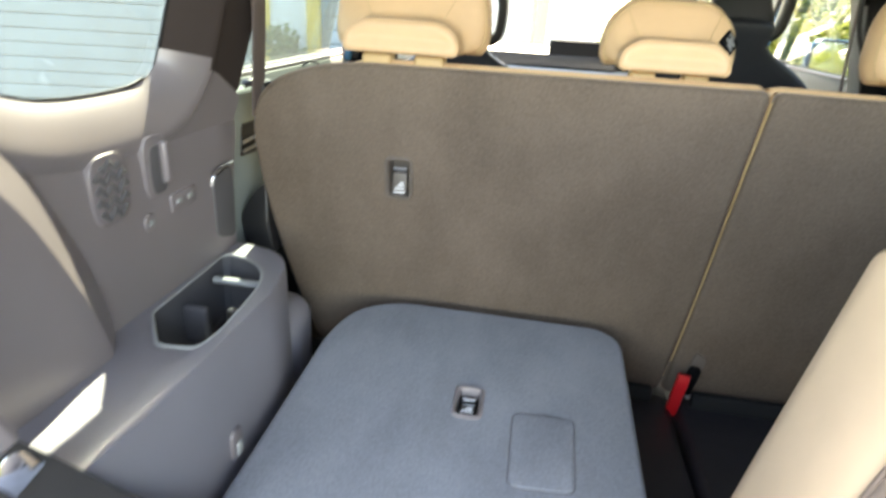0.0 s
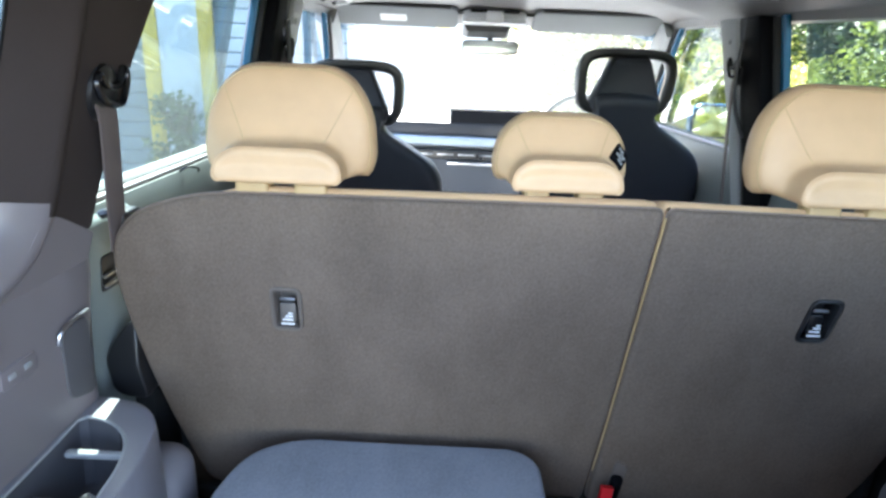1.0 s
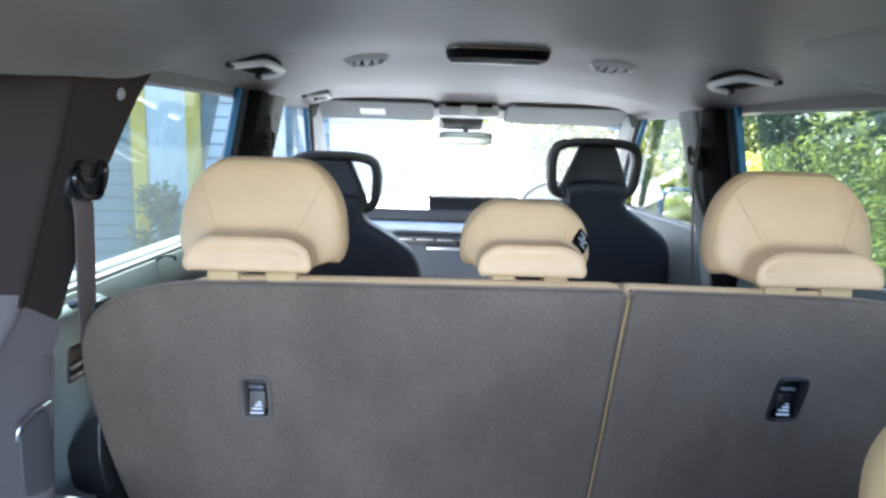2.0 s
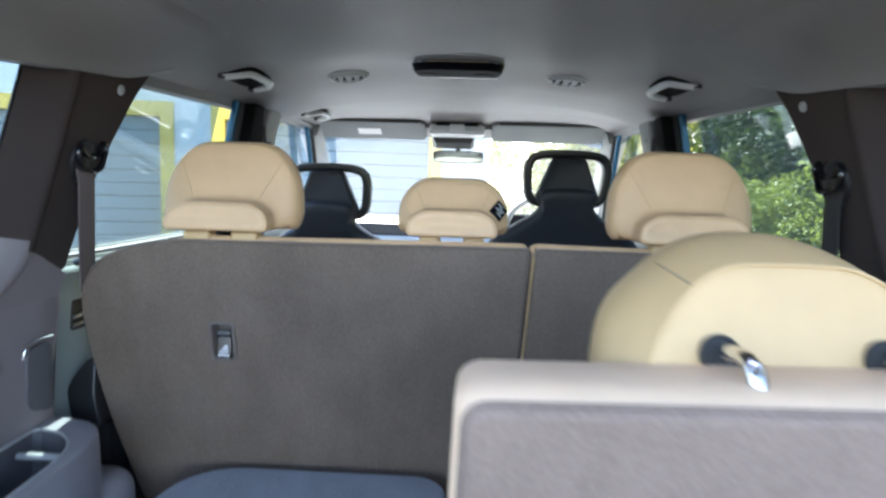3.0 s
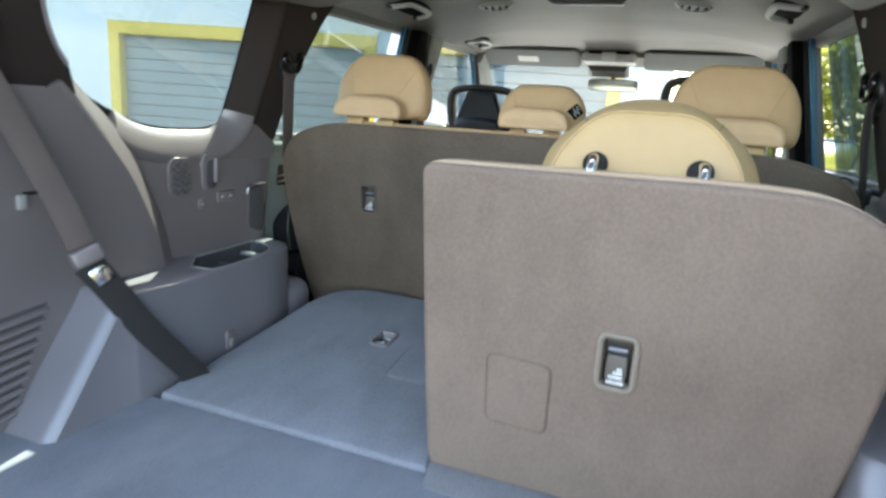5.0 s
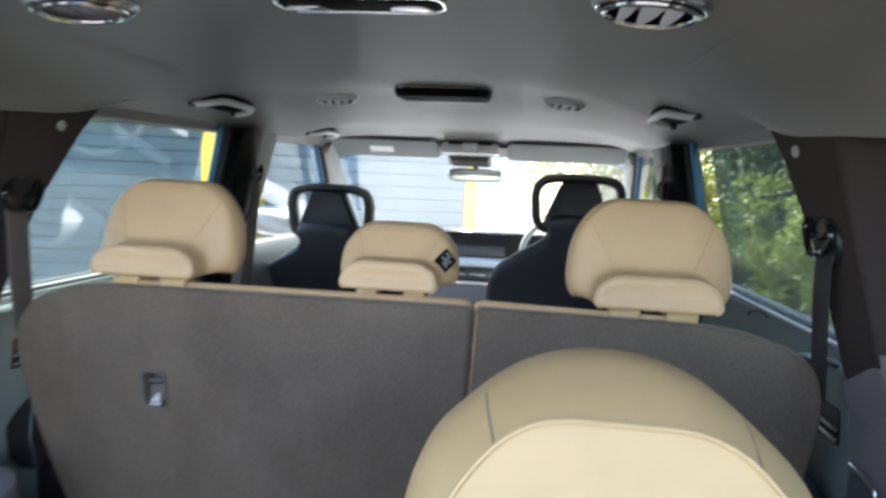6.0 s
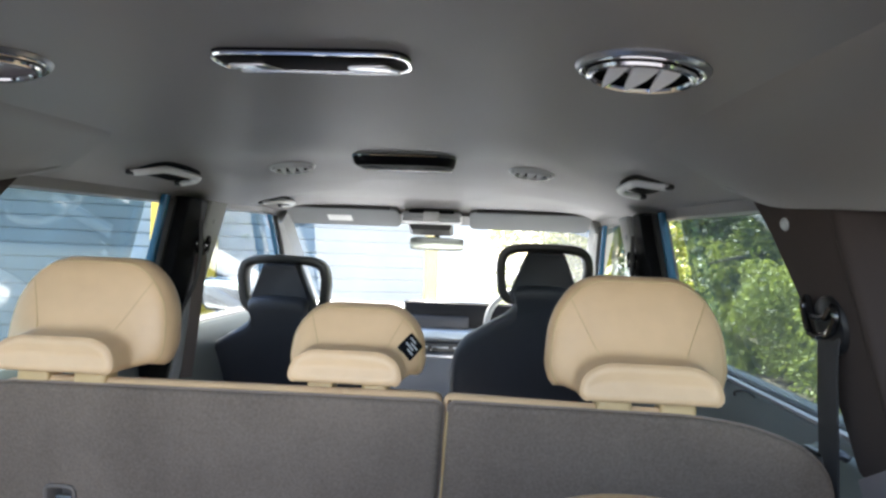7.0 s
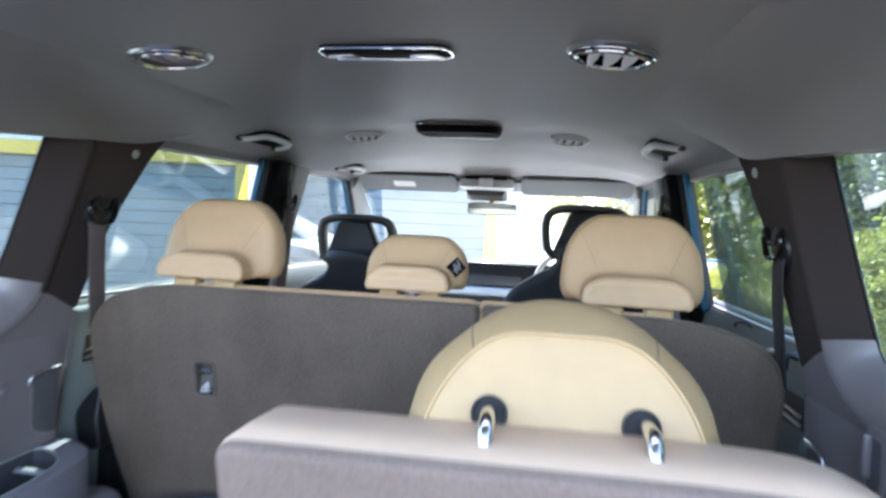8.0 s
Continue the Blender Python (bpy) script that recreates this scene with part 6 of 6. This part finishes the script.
for end, way in ((-4.70, 1), (1.74, -1)):
    part("side_wall", slab([Vector((0, 0)), Vector((5, 0)), Vector((5, TOP)), Vector((0, TOP))], lambda a, b, d: fpt(end, b, -0.25) - FN * a + FU * d * way, 0.2, 0.004), M_WALL, garage)
part("roof", slab([Vector((-4.9, -0.12)), Vector((1.95, -0.12)), Vector((1.95, 5.4)), Vector((-4.9, 5.4))], lambda a, b, d: fpt(a, TOP + 0.12 - d, -b), 0.12, 0.01), M_TRIM, garage)
for a0, a1 in DOORS:
    f = part("door_frame", slab([Vector((a0 - 0.06, 0)), Vector((a0 + 0.055, 0)), Vector((a0 + 0.055, HEADZ - 0.055)), Vector((a1 - 0.055, HEADZ - 0.055)), Vector((a1 - 0.055, 0)), Vector((a1 + 0.06, 0)), Vector((a1 + 0.06, HEADZ + 0.07)), Vector((a0 - 0.06, HEADZ + 0.07))], lambda a, b, d: fpt(a, b, 0.02 - d), 0.14, 0.006), M_YELLOW, garage, "yellow painted door frame")
    door = part("shutter", slab([Vector((a0 + 0.05, 0)), Vector((a1 - 0.05, 0)), Vector((a1 - 0.05, HEADZ - 0.05)), Vector((a0 + 0.05, HEADZ - 0.05))], lambda a, b, d: fpt(a, b, -0.105 - d), 0.02, 0.0), M_SEAL, garage, "blue-grey horizontal slat shutter")
    hgt = (HEADZ - 0.06) / 17
    for i in range(17):
        z0 = 0.004 + i * hgt
        bm = bmesh.new()
        sec = [(0.0, -0.104), (0.002, -0.092), (hgt * 0.10, -0.083), (hgt * 0.5, -0.080), (hgt * 0.92, -0.084), (hgt - 0.0015, -0.092), (hgt - 0.001, -0.104)]
        rings(bm, [[fpt(a, z0 + b, d) for b, d in sec] for a in (a0 + 0.052, a1 - 0.052)])
        part("slat", bm, M_SHUTTER, door, sharp=20)


# ---- plants ----
def leaves(n, sampler, size, rng, flat=0.5):
    """Vertices and faces of many small folded leaves."""
    P = sampler(n)
    n = len(P)
    ax = rng.normal(size=(n, 3))
    ax[:, 2] *= flat
    ax /= np.linalg.norm(ax, axis=1)[:, None]
    tmp = rng.normal(size=(n, 3))
    sd = np.cross(ax, tmp)
    sd /= np.linalg.norm(sd, axis=1)[:, None]
    nn = np.cross(ax, sd)
    L = size * rng.uniform(0.6, 1.3, n)[:, None]
    W = L * 0.30
    v = np.stack([P, P + ax * L * 0.5 + sd * W + nn * L * 0.08, P + ax * L, P + ax * L * 0.5 - sd * W + nn * L * 0.08], 1).reshape(-1, 3)
    k = np.arange(n) * 4
    f = np.concatenate([np.stack([k, k + 1, k + 2], 1), np.stack([k, k + 2, k + 3], 1)])
    return v, f


def leaf_mesh(name, v, f, m, parent=None):
    me = bpy.data.meshes.new(name)
    me.from_pydata(v.tolist(), [], f.tolist())
    me.materials.append(m)
    ob = new(name, me)
    if parent is not None:
        ob.parent = parent
        if parent.data is None:
            ob.matrix_parent_inverse = Matrix.Translation(-parent.location)
    return ob


def clumps(centres, radii, rng):
    C, R = np.array(centres), np.array(radii)

    def f(n):
        i = rng.integers(0, len(C), n)
        d = rng.normal(size=(n, 3))
        d /= np.linalg.norm(d, axis=1)[:, None]
        r = R[i] * rng.uniform(0.35, 1.0, n) ** 0.5
        p = C[i] + d * r[:, None]
        return p[p[:, 2] > 0.02]
    return f


rng = np.random.default_rng(4)
# hedge beside the drive: a long uneven mass of leaves
hc, hr_ = [], []
for i in range(420):
    y = rng.uniform(-1.5, 15.0)
    x = 2.55 + 0.11 * y + rng.uniform(-0.25, 1.1)
    top = 1.50 + 0.16 * math.sin(y * 1.7) + 0.1 * math.sin(y * 4.1) + rng.uniform(-0.18, 0.10) + 0.02 * y
    z = top * rng.uniform(0.0, 1.0) ** 0.7
    hc.append((x, y, max(0.15, z)))
    hr_.append(rng.uniform(0.16, 0.32))
v, f = leaves(150000, clumps(hc, hr_, rng), 0.042, rng)
tagged(leaf_mesh("hedge", v, f, L_HEDGE), "bright green leafy hedge along the drive", "hedge", "", "stuff")
# sunlit shrubs past the garage's far corner
hc, hr_ = [], []
for i in range(150):
    x, y = rng.uniform(0.5, 4.6), rng.uniform(11.0, 14.0)
    hc.append((x, y, rng.uniform(0.2, 4.2)))
    hr_.append(rng.uniform(0.25, 0.5))
v, f = leaves(26000, clumps(hc, hr_, rng), 0.11, rng)
tagged(leaf_mesh("shrubbery", v, f, L_HEDGE), "sunlit leafy shrubs past the garage", "shrubbery", "", "stuff")
# dark woodland that closes the garden behind the hedge
hc, hr_ = [], []
for i in range(620):
    y = rng.uniform(-4, 27.0)
    x = 4.7 + 0.13 * y + rng.uniform(-0.5, 2.2)
    hc.append((x, y, rng.uniform(0.4, 5.8)))
    hr_.append(rng.uniform(0.35, 0.75))
v, f = leaves(120000, clumps(hc, hr_, rng), 0.13, rng)
tagged(leaf_mesh("woodland", v, f, L_TREE), "dark leafy woodland behind the hedge", "woodland", "", "stuff")


def tree(x, y, h, spread, n, leaf, seed, m=L_TREE, low=0.35, name="tree", label="dark leafy garden tree with a slender trunk"):
    r = np.random.default_rng(seed)
    t = thing(name, (x, y, 0), label, "tree" if name == "tree" else "shrub", "garden trees" if name == "tree" else "garden shrubs")
    bm = bmesh.new()
    base_r = 0.03 * h
    trunk = [Vector((x, y, 0))]
    for k in range(1, 7):
        trunk.append(Vector((x + r.normal() * 0.03 * h * k / 6, y + r.normal() * 0.03 * h * k / 6, h * 0.75 * k / 6)))
    tube(bm, smooth_line(trunk, 3), [base_r * (1 - 0.75 * i / 18) for i in range(19)], 9)
    cs, rs = [], []
    for k in range(11):
        a = r.uniform(0, math.tau)
        u = r.uniform(low, 0.95)
        st = trunk[min(6, int(u * 6))]
        ln = spread * r.uniform(0.45, 1.0) * (1 - 0.45 * abs(u - 0.55))
        en = st + Vector((math.cos(a) * ln, math.sin(a) * ln, r.uniform(0.1, 0.35) * h * 0.5))
        mid = st.lerp(en, 0.5) + Vector((0, 0, 0.05 * h))
        tube(bm, smooth_line([st, mid, en], 3), [base_r * (0.35 - 0.045 * q) for q in range(7)], 6)
        for q in (0.4, 0.65, 0.85, 1.0):
            p = st.lerp(en, q)
            for _ in range(2):
                cs.append((p.x + r.normal() * 0.14 * spread, p.y + r.normal() * 0.14 * spread, p.z + r.normal() * 0.10 * spread + 0.1))
                rs.append(spread * r.uniform(0.14, 0.27))
    part("trunk", bm, M_BARK, t)
    v, f = leaves(n, clumps(cs, rs, r), leaf, r)
    leaf_mesh("crown", v, f, m, t)


for i, (x, y, h, sp, n) in enumerate(((4.3, 2.6, 4.4, 1.6, 9000), (4.4, 5.6, 4.2, 1.6, 9000), (4.7, 8.4, 5.0, 1.9, 9000), (4.6, 12.0, 4.8, 1.9, 8000), (2.9, 15.5, 4.6, 2.0, 9000), (5.4, -0.6, 4.6, 1.8, 7000))):
    tree(x, y, h, sp, n, 0.09, 20 + i)
# shrub against the wall between the garage doors, and a hedge past the building's end
tree(*(fpt(-0.93, 0, 0.22)).xy, 1.45, 0.26, 1600, 0.06, 60, L_SHRUB, 0.2, "shrub", "feathery green shrub against the garage wall")
tree(*(fpt(-5.9, 0, -0.5)).xy, 3.0, 1.2, 6000, 0.08, 61, L_HEDGE, 0.1, "shrub", "leafy green shrub past the garage's end")
